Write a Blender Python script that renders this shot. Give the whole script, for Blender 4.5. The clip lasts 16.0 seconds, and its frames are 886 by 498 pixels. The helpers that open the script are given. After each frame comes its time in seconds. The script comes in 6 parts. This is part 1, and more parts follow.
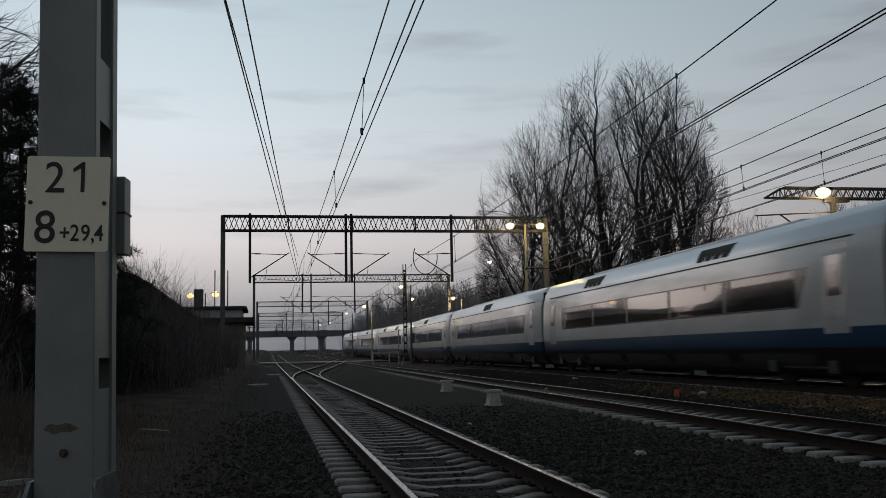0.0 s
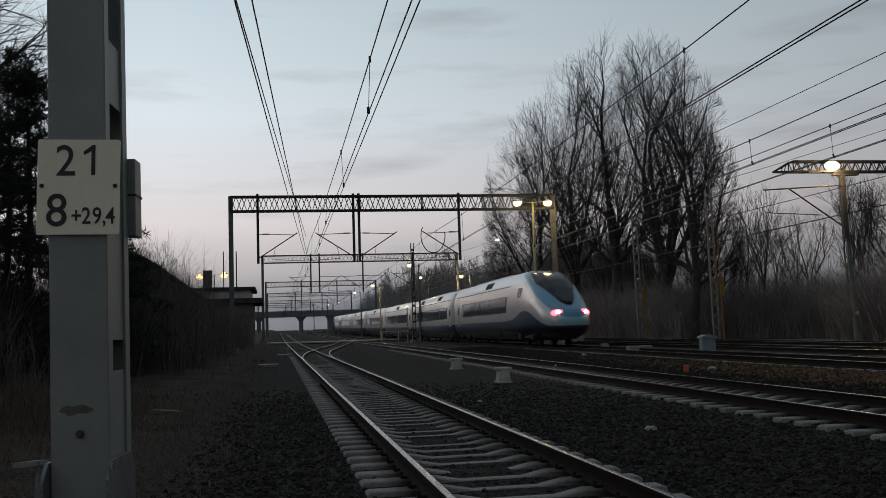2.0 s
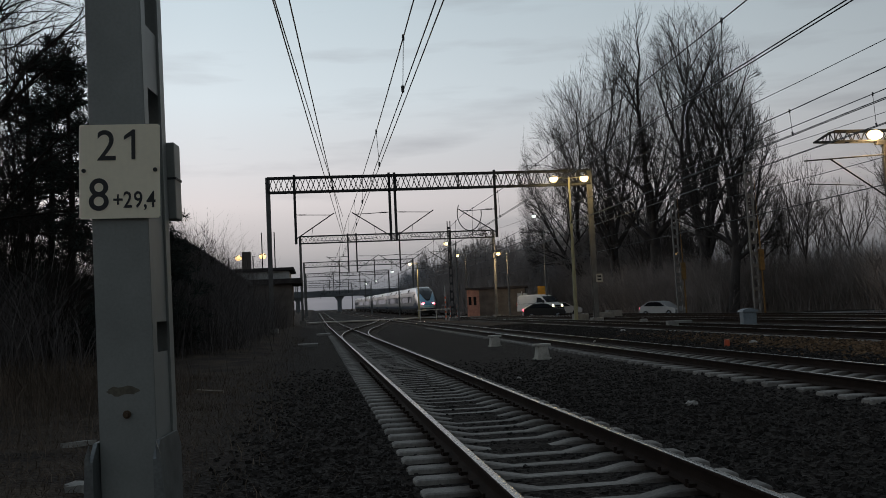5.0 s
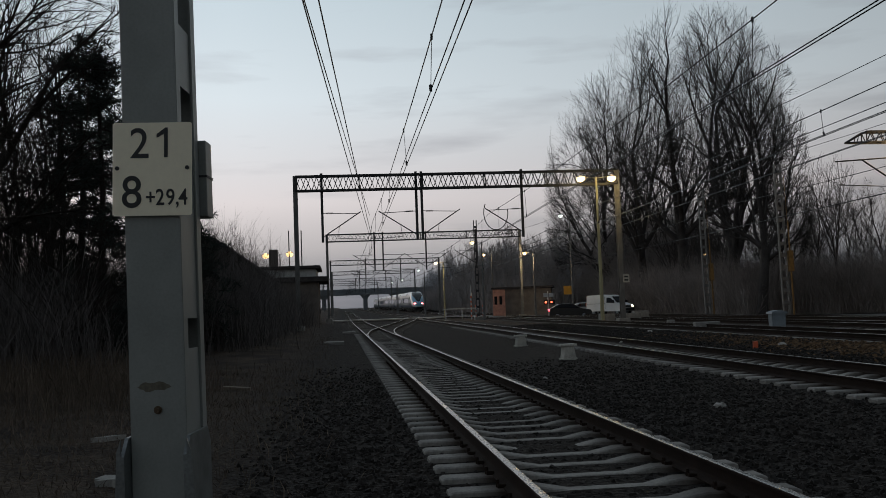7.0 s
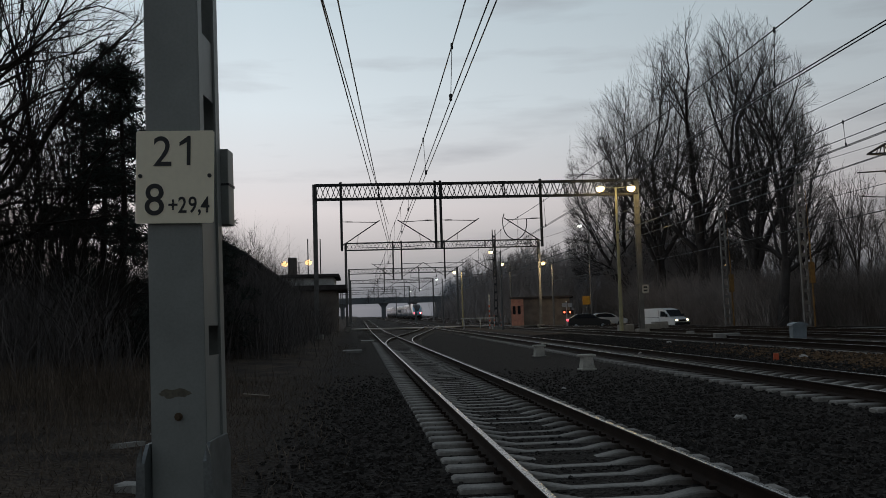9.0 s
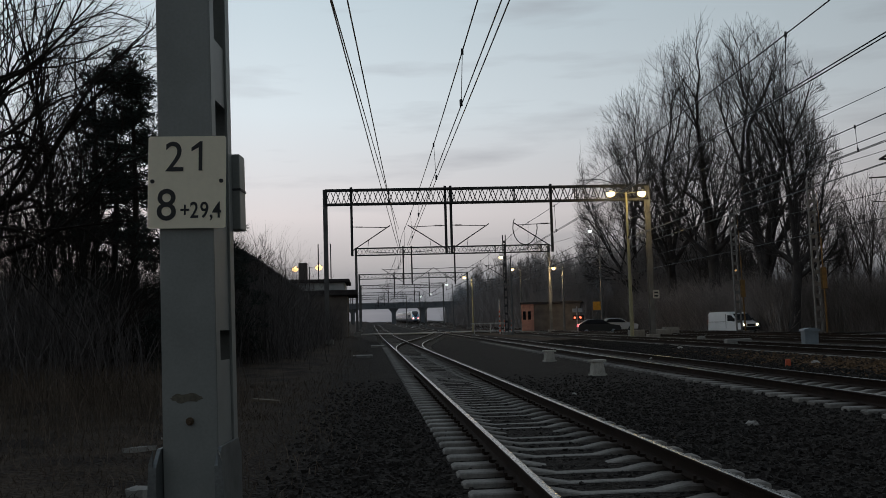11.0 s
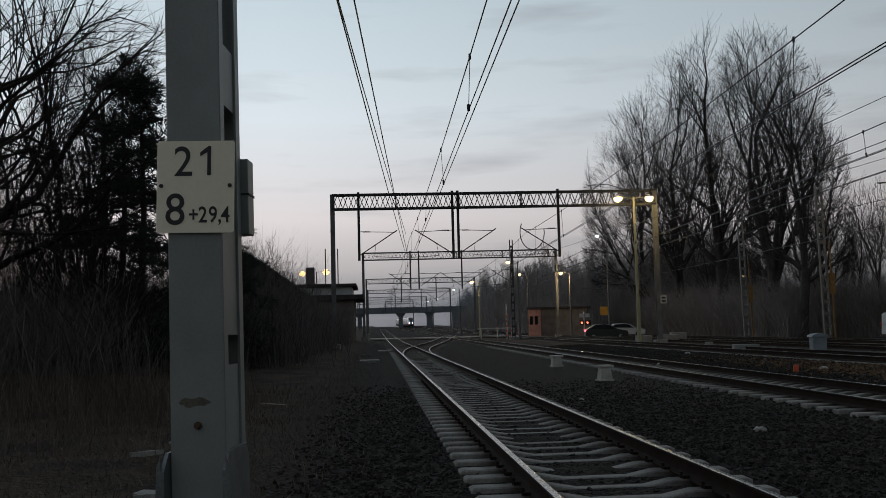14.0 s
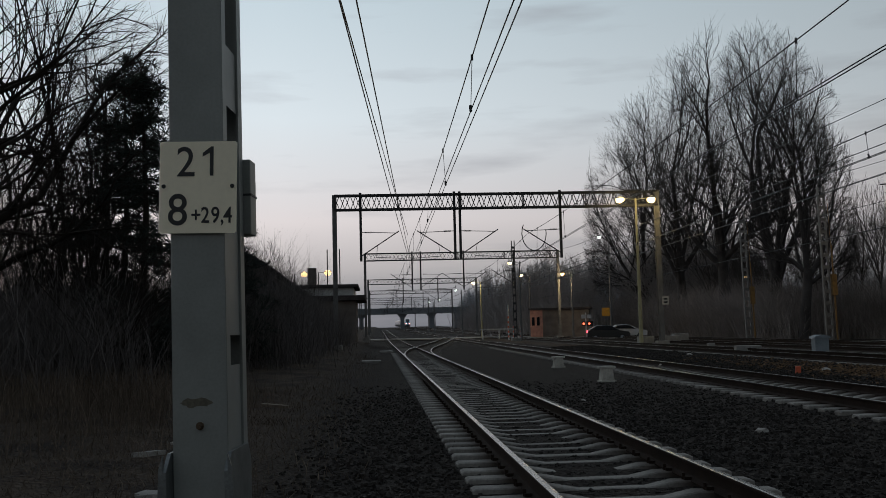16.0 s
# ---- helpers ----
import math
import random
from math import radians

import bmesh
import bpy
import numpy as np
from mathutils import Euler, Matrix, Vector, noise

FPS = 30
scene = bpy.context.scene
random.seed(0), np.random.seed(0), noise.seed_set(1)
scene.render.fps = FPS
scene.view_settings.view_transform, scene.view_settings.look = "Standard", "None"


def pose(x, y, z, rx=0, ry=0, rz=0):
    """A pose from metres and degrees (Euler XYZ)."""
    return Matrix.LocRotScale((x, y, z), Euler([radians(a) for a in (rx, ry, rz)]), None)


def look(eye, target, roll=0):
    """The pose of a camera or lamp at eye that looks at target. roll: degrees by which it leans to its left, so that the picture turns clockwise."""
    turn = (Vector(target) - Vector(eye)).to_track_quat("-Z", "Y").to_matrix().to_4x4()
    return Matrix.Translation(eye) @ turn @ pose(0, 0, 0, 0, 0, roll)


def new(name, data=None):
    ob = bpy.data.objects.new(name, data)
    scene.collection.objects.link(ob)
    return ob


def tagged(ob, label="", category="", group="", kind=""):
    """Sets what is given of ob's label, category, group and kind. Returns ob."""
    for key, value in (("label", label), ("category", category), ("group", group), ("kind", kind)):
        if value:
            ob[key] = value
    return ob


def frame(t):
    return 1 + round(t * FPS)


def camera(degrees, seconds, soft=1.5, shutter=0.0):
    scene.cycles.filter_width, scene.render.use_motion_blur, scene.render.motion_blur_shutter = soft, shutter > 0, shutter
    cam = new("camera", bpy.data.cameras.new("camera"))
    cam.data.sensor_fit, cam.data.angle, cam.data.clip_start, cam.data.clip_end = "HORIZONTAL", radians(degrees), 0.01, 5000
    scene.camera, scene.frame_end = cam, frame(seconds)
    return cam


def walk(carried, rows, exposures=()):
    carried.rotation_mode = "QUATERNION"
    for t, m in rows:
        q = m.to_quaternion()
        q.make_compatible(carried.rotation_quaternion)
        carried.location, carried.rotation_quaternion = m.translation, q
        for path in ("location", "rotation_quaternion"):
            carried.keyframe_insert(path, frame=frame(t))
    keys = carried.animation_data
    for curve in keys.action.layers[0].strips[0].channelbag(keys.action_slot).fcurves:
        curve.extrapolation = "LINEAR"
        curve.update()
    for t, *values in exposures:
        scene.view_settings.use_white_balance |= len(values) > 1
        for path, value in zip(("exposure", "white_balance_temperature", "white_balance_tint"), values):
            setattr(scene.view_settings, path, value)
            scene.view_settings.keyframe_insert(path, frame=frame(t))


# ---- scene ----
cam = camera(50.0, 16.0, soft=0.8, shutter=0.25)
EYE_Z = 1.42
PATH = [  # seconds, x, yaw, pitch, roll
    (0, 0.059, -10.54, 6.15, -1.15),
    (0.5, 0.055, -10.41, 5.84, -1.23),
    (1, 0.050, -10.27, 5.64, -1.42),
    (1.5, 0.046, -10.21, 5.30, -1.56),
    (2, 0.043, -10.05, 4.86, -1.80),
    (2.5, 0.040, -9.81, 4.52, -1.99),
    (3, 0.038, -9.58, 4.23, -2.13),
    (3.5, 0.036, -9.20, 3.99, -2.28),
    (4, 0.037, -8.72, 3.80, -2.45),
    (6.5, 0.028, -6.58, 3.57, -2.29),
    (7, 0.020, -6.22, 3.62, -2.11),
    (7.5, 0.016, -5.88, 3.71, -2.02),
    (8, 0.014, -5.62, 3.86, -1.88),
    (8.5, 0.013, -5.35, 4.06, -1.75),
    (9, 0.011, -5.12, 4.21, -1.68),
    (11.5, 0.006, -4.41, 4.61, -1.57),
    (12, 0.005, -4.32, 4.68, -1.54),
    (12.5, 0.005, -4.26, 4.70, -1.58),
    (13, 0.004, -4.22, 4.72, -1.56),
    (13.5, 0.003, -4.16, 4.79, -1.54),
    (14, 0.002, -4.10, 4.84, -1.49),
    (14.5, 0.001, -4.04, 4.85, -1.44),
    (15, 0.000, -4.00, 4.85, -1.44),
    (15.5, 0.001, -3.99, 4.85, -1.43),
    (16, 0.000, -3.99, 4.89, -1.40),
]


def eye_pose(x, yaw, pitch, roll):
    """A camera at the path's height; yaw to the left of +y, pitch up, roll as in look()."""
    a, b = radians(yaw), radians(pitch)
    way = Vector((-math.sin(a) * math.cos(b), math.cos(a) * math.cos(b), math.sin(b)))
    eye = Vector((x, 0, EYE_Z))
    return look(eye, eye + way, roll)


walk(cam, [(t, eye_pose(x, a, b, c)) for t, x, a, b, c in PATH], exposures=[(0, 0.0), (16, 0.0)])

# ---- world and large lights: a dusk sky, brightest over the western horizon ahead ----
world = bpy.data.worlds.new("dusk_sky")
scene.world = world
world.use_nodes = True


def sky_nodes():
    nt = world.node_tree
    n, l = nt.nodes, nt.links
    n.clear()
    tc = n.new("ShaderNodeTexCoord")
    sep = n.new("ShaderNodeSeparateXYZ")
    l.new(tc.outputs["Generated"], sep.inputs[0])
    ramp = n.new("ShaderNodeValToRGB")
    stops = [(0.0, (0.10, 0.125, 0.15)), (0.02, (0.125, 0.155, 0.185)), (0.036, (0.21, 0.23, 0.26)), (0.065, (0.40, 0.39, 0.405)), (0.115, (0.61, 0.575, 0.585)), (0.22, (0.60, 0.665, 0.71)),
             (0.36, (0.465, 0.56, 0.62)), (0.6, (0.33, 0.40, 0.46)), (1.0, (0.25, 0.31, 0.38))]
    while len(ramp.color_ramp.elements) < len(stops):
        ramp.color_ramp.elements.new(0.5)
    for e, (p, c) in zip(ramp.color_ramp.elements, stops):
        e.position, e.color = p, (*c, 1)
    l.new(sep.outputs["Z"], ramp.inputs[0])
    # darker to the east (behind) and to the north (right)
    side = n.new("ShaderNodeMapRange")
    side.inputs["From Min"].default_value, side.inputs["From Max"].default_value = -0.6, 1.0
    side.inputs["To Min"].default_value, side.inputs["To Max"].default_value = 0.44, 1.06
    l.new(sep.outputs["Y"], side.inputs["Value"])
    east = n.new("ShaderNodeMapRange")
    east.inputs["From Min"].default_value, east.inputs["From Max"].default_value = -0.1, 0.6
    east.inputs["To Min"].default_value, east.inputs["To Max"].default_value = 1.06, 0.62
    l.new(sep.outputs["X"], east.inputs["Value"])
    mul = n.new("ShaderNodeMath")
    mul.operation = "MULTIPLY"
    l.new(side.outputs[0], mul.inputs[0])
    l.new(east.outputs[0], mul.inputs[1])
    # long soft stratus streaks
    mp = n.new("ShaderNodeMapping")
    mp.inputs["Scale"].default_value = (1.6, 1.6, 11.0)
    mp.inputs["Location"].default_value = (0.35, 0.2, 0.9)
    l.new(tc.outputs["Generated"], mp.inputs[0])
    noi = n.new("ShaderNodeTexNoise")
    noi.inputs["Scale"].default_value, noi.inputs["Detail"].default_value, noi.inputs["Roughness"].default_value = 2.3, 6, 0.52
    l.new(mp.outputs[0], noi.inputs["Vector"])
    cr = n.new("ShaderNodeMapRange")
    cr.inputs["From Min"].default_value, cr.inputs["From Max"].default_value = 0.52, 0.72
    cr.inputs["To Min"].default_value, cr.inputs["To Max"].default_value = 0.0, 0.5
    l.new(noi.outputs[0], cr.inputs["Value"])
    cloud = n.new("ShaderNodeMix")
    cloud.data_type = "RGBA"
    l.new(cr.outputs[0], cloud.inputs[0])
    l.new(ramp.outputs[0], cloud.inputs[6])
    cloud.inputs[7].default_value = (0.30, 0.31, 0.345, 1)
    tint = n.new("ShaderNodeVectorMath")
    tint.operation = "SCALE"
    l.new(cloud.outputs[2], tint.inputs[0])
    l.new(mul.outputs[0], tint.inputs["Scale"])
    bg = n.new("ShaderNodeBackground")
    bg.inputs["Strength"].default_value = 1.05
    l.new(tint.outputs[0], bg.inputs["Color"])
    # the clear air above the cloud
    air = n.new("ShaderNodeTexSky")
    air.sky_type, air.sun_disc = "NISHITA", False
    air.sun_elevation, air.sun_rotation = radians(1.0), radians(-25)
    bg2 = n.new("ShaderNodeBackground")
    bg2.inputs["Strength"].default_value = 0.007
    l.new(air.outputs[0], bg2.inputs["Color"])
    add = n.new("ShaderNodeAddShader")
    l.new(bg.outputs[0], add.inputs[0])
    l.new(bg2.outputs[0], add.inputs[1])
    out = n.new("ShaderNodeOutputWorld")
    l.new(add.outputs[0], out.inputs["Surface"])


sky_nodes()
glow = new("sun", bpy.data.lights.new("sun", "SUN"))
glow.data.energy, glow.data.angle, glow.data.color = 0.12, radians(25), (1.0, 0.86, 0.78)
glow.matrix_world = look((-20, 45, 12), (0, 0, 0))


# ---- materials ----
def mat(name, color, rough=0.7, metal=0.0, dark=0.6, scale=6.0, fine=60.0, bump=0.25, depth=0.01, spec=0.5, coat=0.0, island=0.0, mottle=0.55):
    """A surface with two scales of tone, grain and relief. dark: the tone of its stains."""
    m = bpy.data.materials.new(name)
    m.use_nodes = True
    n, l = m.node_tree.nodes, m.node_tree.links
    b = n["Principled BSDF"]
    tc = n.new("ShaderNodeTexCoord")
    big, small = n.new("ShaderNodeTexNoise"), n.new("ShaderNodeTexNoise")
    big.inputs["Scale"].default_value, big.inputs["Detail"].default_value = scale, 5
    small.inputs["Scale"].default_value, small.inputs["Detail"].default_value = fine, 4
    l.new(tc.outputs["Object"], big.inputs["Vector"])
    l.new(tc.outputs["Object"], small.inputs["Vector"])
    mix = n.new("ShaderNodeMix")
    mix.data_type = "RGBA"
    fac = n.new("ShaderNodeMapRange")
    fac.inputs["From Min"].default_value, fac.inputs["From Max"].default_value = 0.36, 0.68
    l.new(big.outputs[0], fac.inputs["Value"])
    l.new(fac.outputs[0], mix.inputs[0])
    mix.inputs[6].default_value = (*color, 1)
    mix.inputs[7].default_value = (*[c * dark for c in color], 1)
    mix2 = n.new("ShaderNodeMix")
    mix2.data_type, mix2.blend_type = "RGBA", "MULTIPLY"
    mix2.inputs[0].default_value = mottle
    ramp = n.new("ShaderNodeValToRGB")
    ramp.color_ramp.elements[0].position, ramp.color_ramp.elements[0].color = 0.3, (0.45, 0.45, 0.45, 1)
    ramp.color_ramp.elements[1].position = 0.62
    l.new(small.outputs[0], ramp.inputs[0])
    l.new(mix.outputs[2], mix2.inputs[6])
    l.new(ramp.outputs[0], mix2.inputs[7])
    last = mix2.outputs[2]
    if island:
        info, obi = n.new("ShaderNodeNewGeometry"), n.new("ShaderNodeObjectInfo")
        s = n.new("ShaderNodeMath")
        s.operation = "ADD"
        l.new(info.outputs["Random Per Island"], s.inputs[0])
        l.new(obi.outputs["Random"], s.inputs[1])
        fr = n.new("ShaderNodeMath")
        fr.operation = "FRACT"
        l.new(s.outputs[0], fr.inputs[0])
        mr = n.new("ShaderNodeMapRange")
        mr.inputs["To Min"].default_value, mr.inputs["To Max"].default_value = 1 - island, 1 + island
        l.new(fr.outputs[0], mr.inputs["Value"])
        sc = n.new("ShaderNodeVectorMath")
        sc.operation = "SCALE"
        l.new(last, sc.inputs[0])
        l.new(mr.outputs[0], sc.inputs["Scale"])
        last = sc.outputs[0]
    l.new(last, b.inputs["Base Color"])
    b.inputs["Metallic"].default_value = metal
    rr = n.new("ShaderNodeMapRange")
    rr.inputs["To Min"].default_value, rr.inputs["To Max"].default_value = max(rough - 0.12, 0.03), min(rough + 0.12, 1)
    l.new(small.outputs[0], rr.inputs["Value"])
    l.new(rr.outputs[0], b.inputs["Roughness"])
    b.inputs["Specular IOR Level"].default_value = spec
    b.inputs["Coat Weight"].default_value = coat
    if bump:
        bp = n.new("ShaderNodeBump")
        bp.inputs["Strength"].default_value, bp.inputs["Distance"].default_value = bump, depth
        l.new(small.outputs[0], bp.inputs["Height"])
        l.new(bp.outputs[0], b.inputs["Normal"])
    return m


def glow_mat(name, color, strength):
    m = bpy.data.materials.new(name)
    m.use_nodes = True
    b = m.node_tree.nodes["Principled BSDF"]
    b.inputs["Base Color"].default_value = (*color, 1)
    b.inputs["Emission Color"].default_value = (*color, 1)
    b.inputs["Emission Strength"].default_value = strength
    return m


def ground_mat():
    """Dark ballast, with trodden earth and dry grass left of the siding and rusty ballast by the main line."""
    m = bpy.data.materials.new("ground_cover")
    m.use_nodes = True
    n, l = m.node_tree.nodes, m.node_tree.links
    b = n["Principled BSDF"]
    tc = n.new("ShaderNodeTexCoord")
    sep = n.new("ShaderNodeSeparateXYZ")
    l.new(tc.outputs["Object"], sep.inputs[0])
    vor = n.new("ShaderNodeTexVoronoi")
    vor.inputs["Scale"].default_value = 22
    l.new(tc.outputs["Object"], vor.inputs["Vector"])
    stone = n.new("ShaderNodeValToRGB")
    stone.color_ramp.elements[0].color, stone.color_ramp.elements[1].color = (0.013, 0.0105, 0.009, 1), (0.032, 0.026, 0.022, 1)
    l.new(vor.outputs["Color"], stone.inputs[0])
    big = n.new("ShaderNodeTexNoise")
    big.inputs["Scale"].default_value, big.inputs["Detail"].default_value = 0.8, 7
    l.new(tc.outputs["Object"], big.inputs["Vector"])
    fine = n.new("ShaderNodeTexNoise")
    fine.inputs["Scale"].default_value, fine.inputs["Detail"].default_value = 14, 6
    l.new(tc.outputs["Object"], fine.inputs["Vector"])
    earth = n.new("ShaderNodeValToRGB")
    earth.color_ramp.elements[0].position, earth.color_ramp.elements[0].color = 0.42, (0.024, 0.018, 0.015, 1)
    earth.color_ramp.elements[1].position, earth.color_ramp.elements[1].color = 0.62, (0.085, 0.062, 0.045, 1)
    patch = n.new("ShaderNodeMix")
    patch.inputs[0].default_value = 0.6
    l.new(fine.outputs[0], patch.inputs[2])
    l.new(big.outputs[0], patch.inputs[3])
    l.new(patch.outputs[0], earth.inputs[0])
    rust = n.new("ShaderNodeMix")
    rust.data_type = "RGBA"
    rust.inputs[7].default_value = (0.085, 0.056, 0.036, 1)
    l.new(stone.outputs[0], rust.inputs[6])
    # rusty strip between the second and third track
    beside = n.new("ShaderNodeMath")
    beside.operation = "MULTIPLY_ADD"
    l.new(sep.outputs["Y"], beside.inputs[0])
    beside.inputs[1].default_value = -0.0227
    l.new(sep.outputs["X"], beside.inputs[2])
    ra = n.new("ShaderNodeMapRange")
    ra.inputs["From Min"].default_value, ra.inputs["From Max"].default_value = 9.7, 10.2
    l.new(beside.outputs[0], ra.inputs["Value"])
    rb = n.new("ShaderNodeMapRange")
    rb.inputs["From Min"].default_value, rb.inputs["From Max"].default_value = 12.4, 11.6
    l.new(beside.outputs[0], rb.inputs["Value"])
    rm = n.new("ShaderNodeMath")
    rm.operation = "MULTIPLY"
    l.new(ra.outputs[0], rm.inputs[0])
    l.new(rb.outputs[0], rm.inputs[1])
    rn = n.new("ShaderNodeMath")
    rn.operation = "MULTIPLY"
    l.new(rm.outputs[0], rn.inputs[0])
    l.new(fine.outputs[0], rn.inputs[1])
    l.new(rn.outputs[0], rust.inputs[0])
    # the ragged edge of the ballast towards the grass
    edge = n.new("ShaderNodeMath")
    edge.operation = "MULTIPLY_ADD"
    l.new(big.outputs[0], edge.inputs[0])
    edge.inputs[1].default_value = 4.0
    l.new(sep.outputs["X"], edge.inputs[2])
    em = n.new("ShaderNodeMapRange")
    em.inputs["From Min"].default_value, em.inputs["From Max"].default_value = 0.3, 1.5
    l.new(edge.outputs[0], em.inputs["Value"])
    mix = n.new("ShaderNodeMix")
    mix.data_type = "RGBA"
    l.new(em.outputs[0], mix.inputs[0])
    l.new(earth.outputs[0], mix.inputs[6])
    l.new(rust.outputs[2], mix.inputs[7])
    l.new(mix.outputs[2], b.inputs["Base Color"])
    b.inputs["Roughness"].default_value = 0.95
    b.inputs["Specular IOR Level"].default_value = 0.15
    bp = n.new("ShaderNodeBump")
    bp.inputs["Strength"].default_value, bp.inputs["Distance"].default_value = 0.9, 0.05
    l.new(vor.outputs["Distance"], bp.inputs["Height"])
    l.new(bp.outputs[0], b.inputs["Normal"])
    return m


def livery_mat(nose):
    """Silver-white body, navy lower band that rises in a wave at the cab, teal bonnet."""
    m = bpy.data.materials.new("train_paint_cab" if nose else "train_paint")
    m.use_nodes = True
    n, l = m.node_tree.nodes, m.node_tree.links
    b = n["Principled BSDF"]
    tc = n.new("ShaderNodeTexCoord")
    sep = n.new("ShaderNodeSeparateXYZ")
    l.new(tc.outputs["Object"], sep.inputs[0])

    def calc(op, a, c, d=None):
        k = n.new("ShaderNodeMath")
        k.operation = op
        for i, v in enumerate((a, c, d)):
            if v is None:
                continue
            if isinstance(v, (int, float)):
                k.inputs[i].default_value = v
            else:
                l.new(v, k.inputs[i])
        return k.outputs[0]

    def step(v, at, width=0.02):
        k = n.new("ShaderNodeMapRange")
        k.inputs["From Min"].default_value, k.inputs["From Max"].default_value = at - width, at + width
        l.new(v, k.inputs["Value"])
        return k.outputs[0]

    def blend(f, a, c):
        k = n.new("ShaderNodeMix")
        k.data_type = "RGBA"
        l.new(f, k.inputs[0])
        for i, v in ((6, a), (7, c)):
            if isinstance(v, tuple):
                k.inputs[i].default_value = (*v, 1)
            else:
                l.new(v, k.inputs[i])
        return k.outputs[2]

    x, y, z = sep.outputs
    dirt = n.new("ShaderNodeTexNoise")
    dirt.inputs["Scale"].default_value, dirt.inputs["Detail"].default_value = 1.6, 8
    mp = n.new("ShaderNodeMapping")
    mp.inputs["Scale"].default_value = (1, 0.35, 1.4)
    l.new(tc.outputs["Object"], mp.inputs[0])
    l.new(mp.outputs[0], dirt.inputs["Vector"])
    silver = blend(step(dirt.outputs[0], 0.55, 0.14), (0.47, 0.455, 0.445), (0.38, 0.37, 0.36))
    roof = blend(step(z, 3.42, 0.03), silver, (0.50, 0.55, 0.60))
    navy, black = (0.022, 0.055, 0.105), (0.014, 0.015, 0.018)
    if nose:
        hump = calc("SUBTRACT", y, 4.6)
        hump = calc("POWER", 2.718, calc("MULTIPLY", calc("MULTIPLY", hump, hump), -0.22))
        line = calc("MULTIPLY_ADD", hump, 0.50, 1.32)
        drop = calc("MULTIPLY", step(y, 2.2, 1.2), 0.35)
        line = calc("SUBTRACT", calc("ADD", line, drop), 0.30)
        body = blend(step(calc("SUBTRACT", z, line), 0.0, 0.015), navy, roof)
        # teal bonnet between the lamps and round the windscreen
        wide = calc("ABSOLUTE", x, 0)
        low = calc("MULTIPLY_ADD", y, 0.43, 1.40)
        rim = calc("MULTIPLY", step(calc("SUBTRACT", z, low), 0.0, 0.04), step(calc("SUBTRACT", 6.6, y), 0.0, 0.05))
        rim = calc("MULTIPLY", rim, step(calc("SUBTRACT", calc("MULTIPLY_ADD", y, 0.05, 1.12), wide), 0.0, 0.03))
        body = blend(rim, body, (0.085, 0.23, 0.34))
        # teal bumper under the bonnet seam
        up, out = calc("MULTIPLY", calc("SUBTRACT", z, 1.26), 7.0), calc("MULTIPLY", x, 1.35)
        oval = calc("ADD", calc("MULTIPLY", up, up), calc("MULTIPLY", out, out))
        lip = calc("MULTIPLY", step(calc("SUBTRACT", 1.0, oval), 0.0, 0.05), step(calc("SUBTRACT", 1.2, y), 0.0, 0.03))
        body = blend(lip, body, (0.18, 0.42, 0.48))
    else:
        body = blend(step(z, 1.36, 0.012), navy, roof)
    body = blend(step(z, 0.92, 0.02), black, body)
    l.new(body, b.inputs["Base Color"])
    b.inputs["Metallic"].default_value = 0.15
    b.inputs["Roughness"].default_value = 0.28
    b.inputs["Coat Weight"].default_value = 0.3
    return m


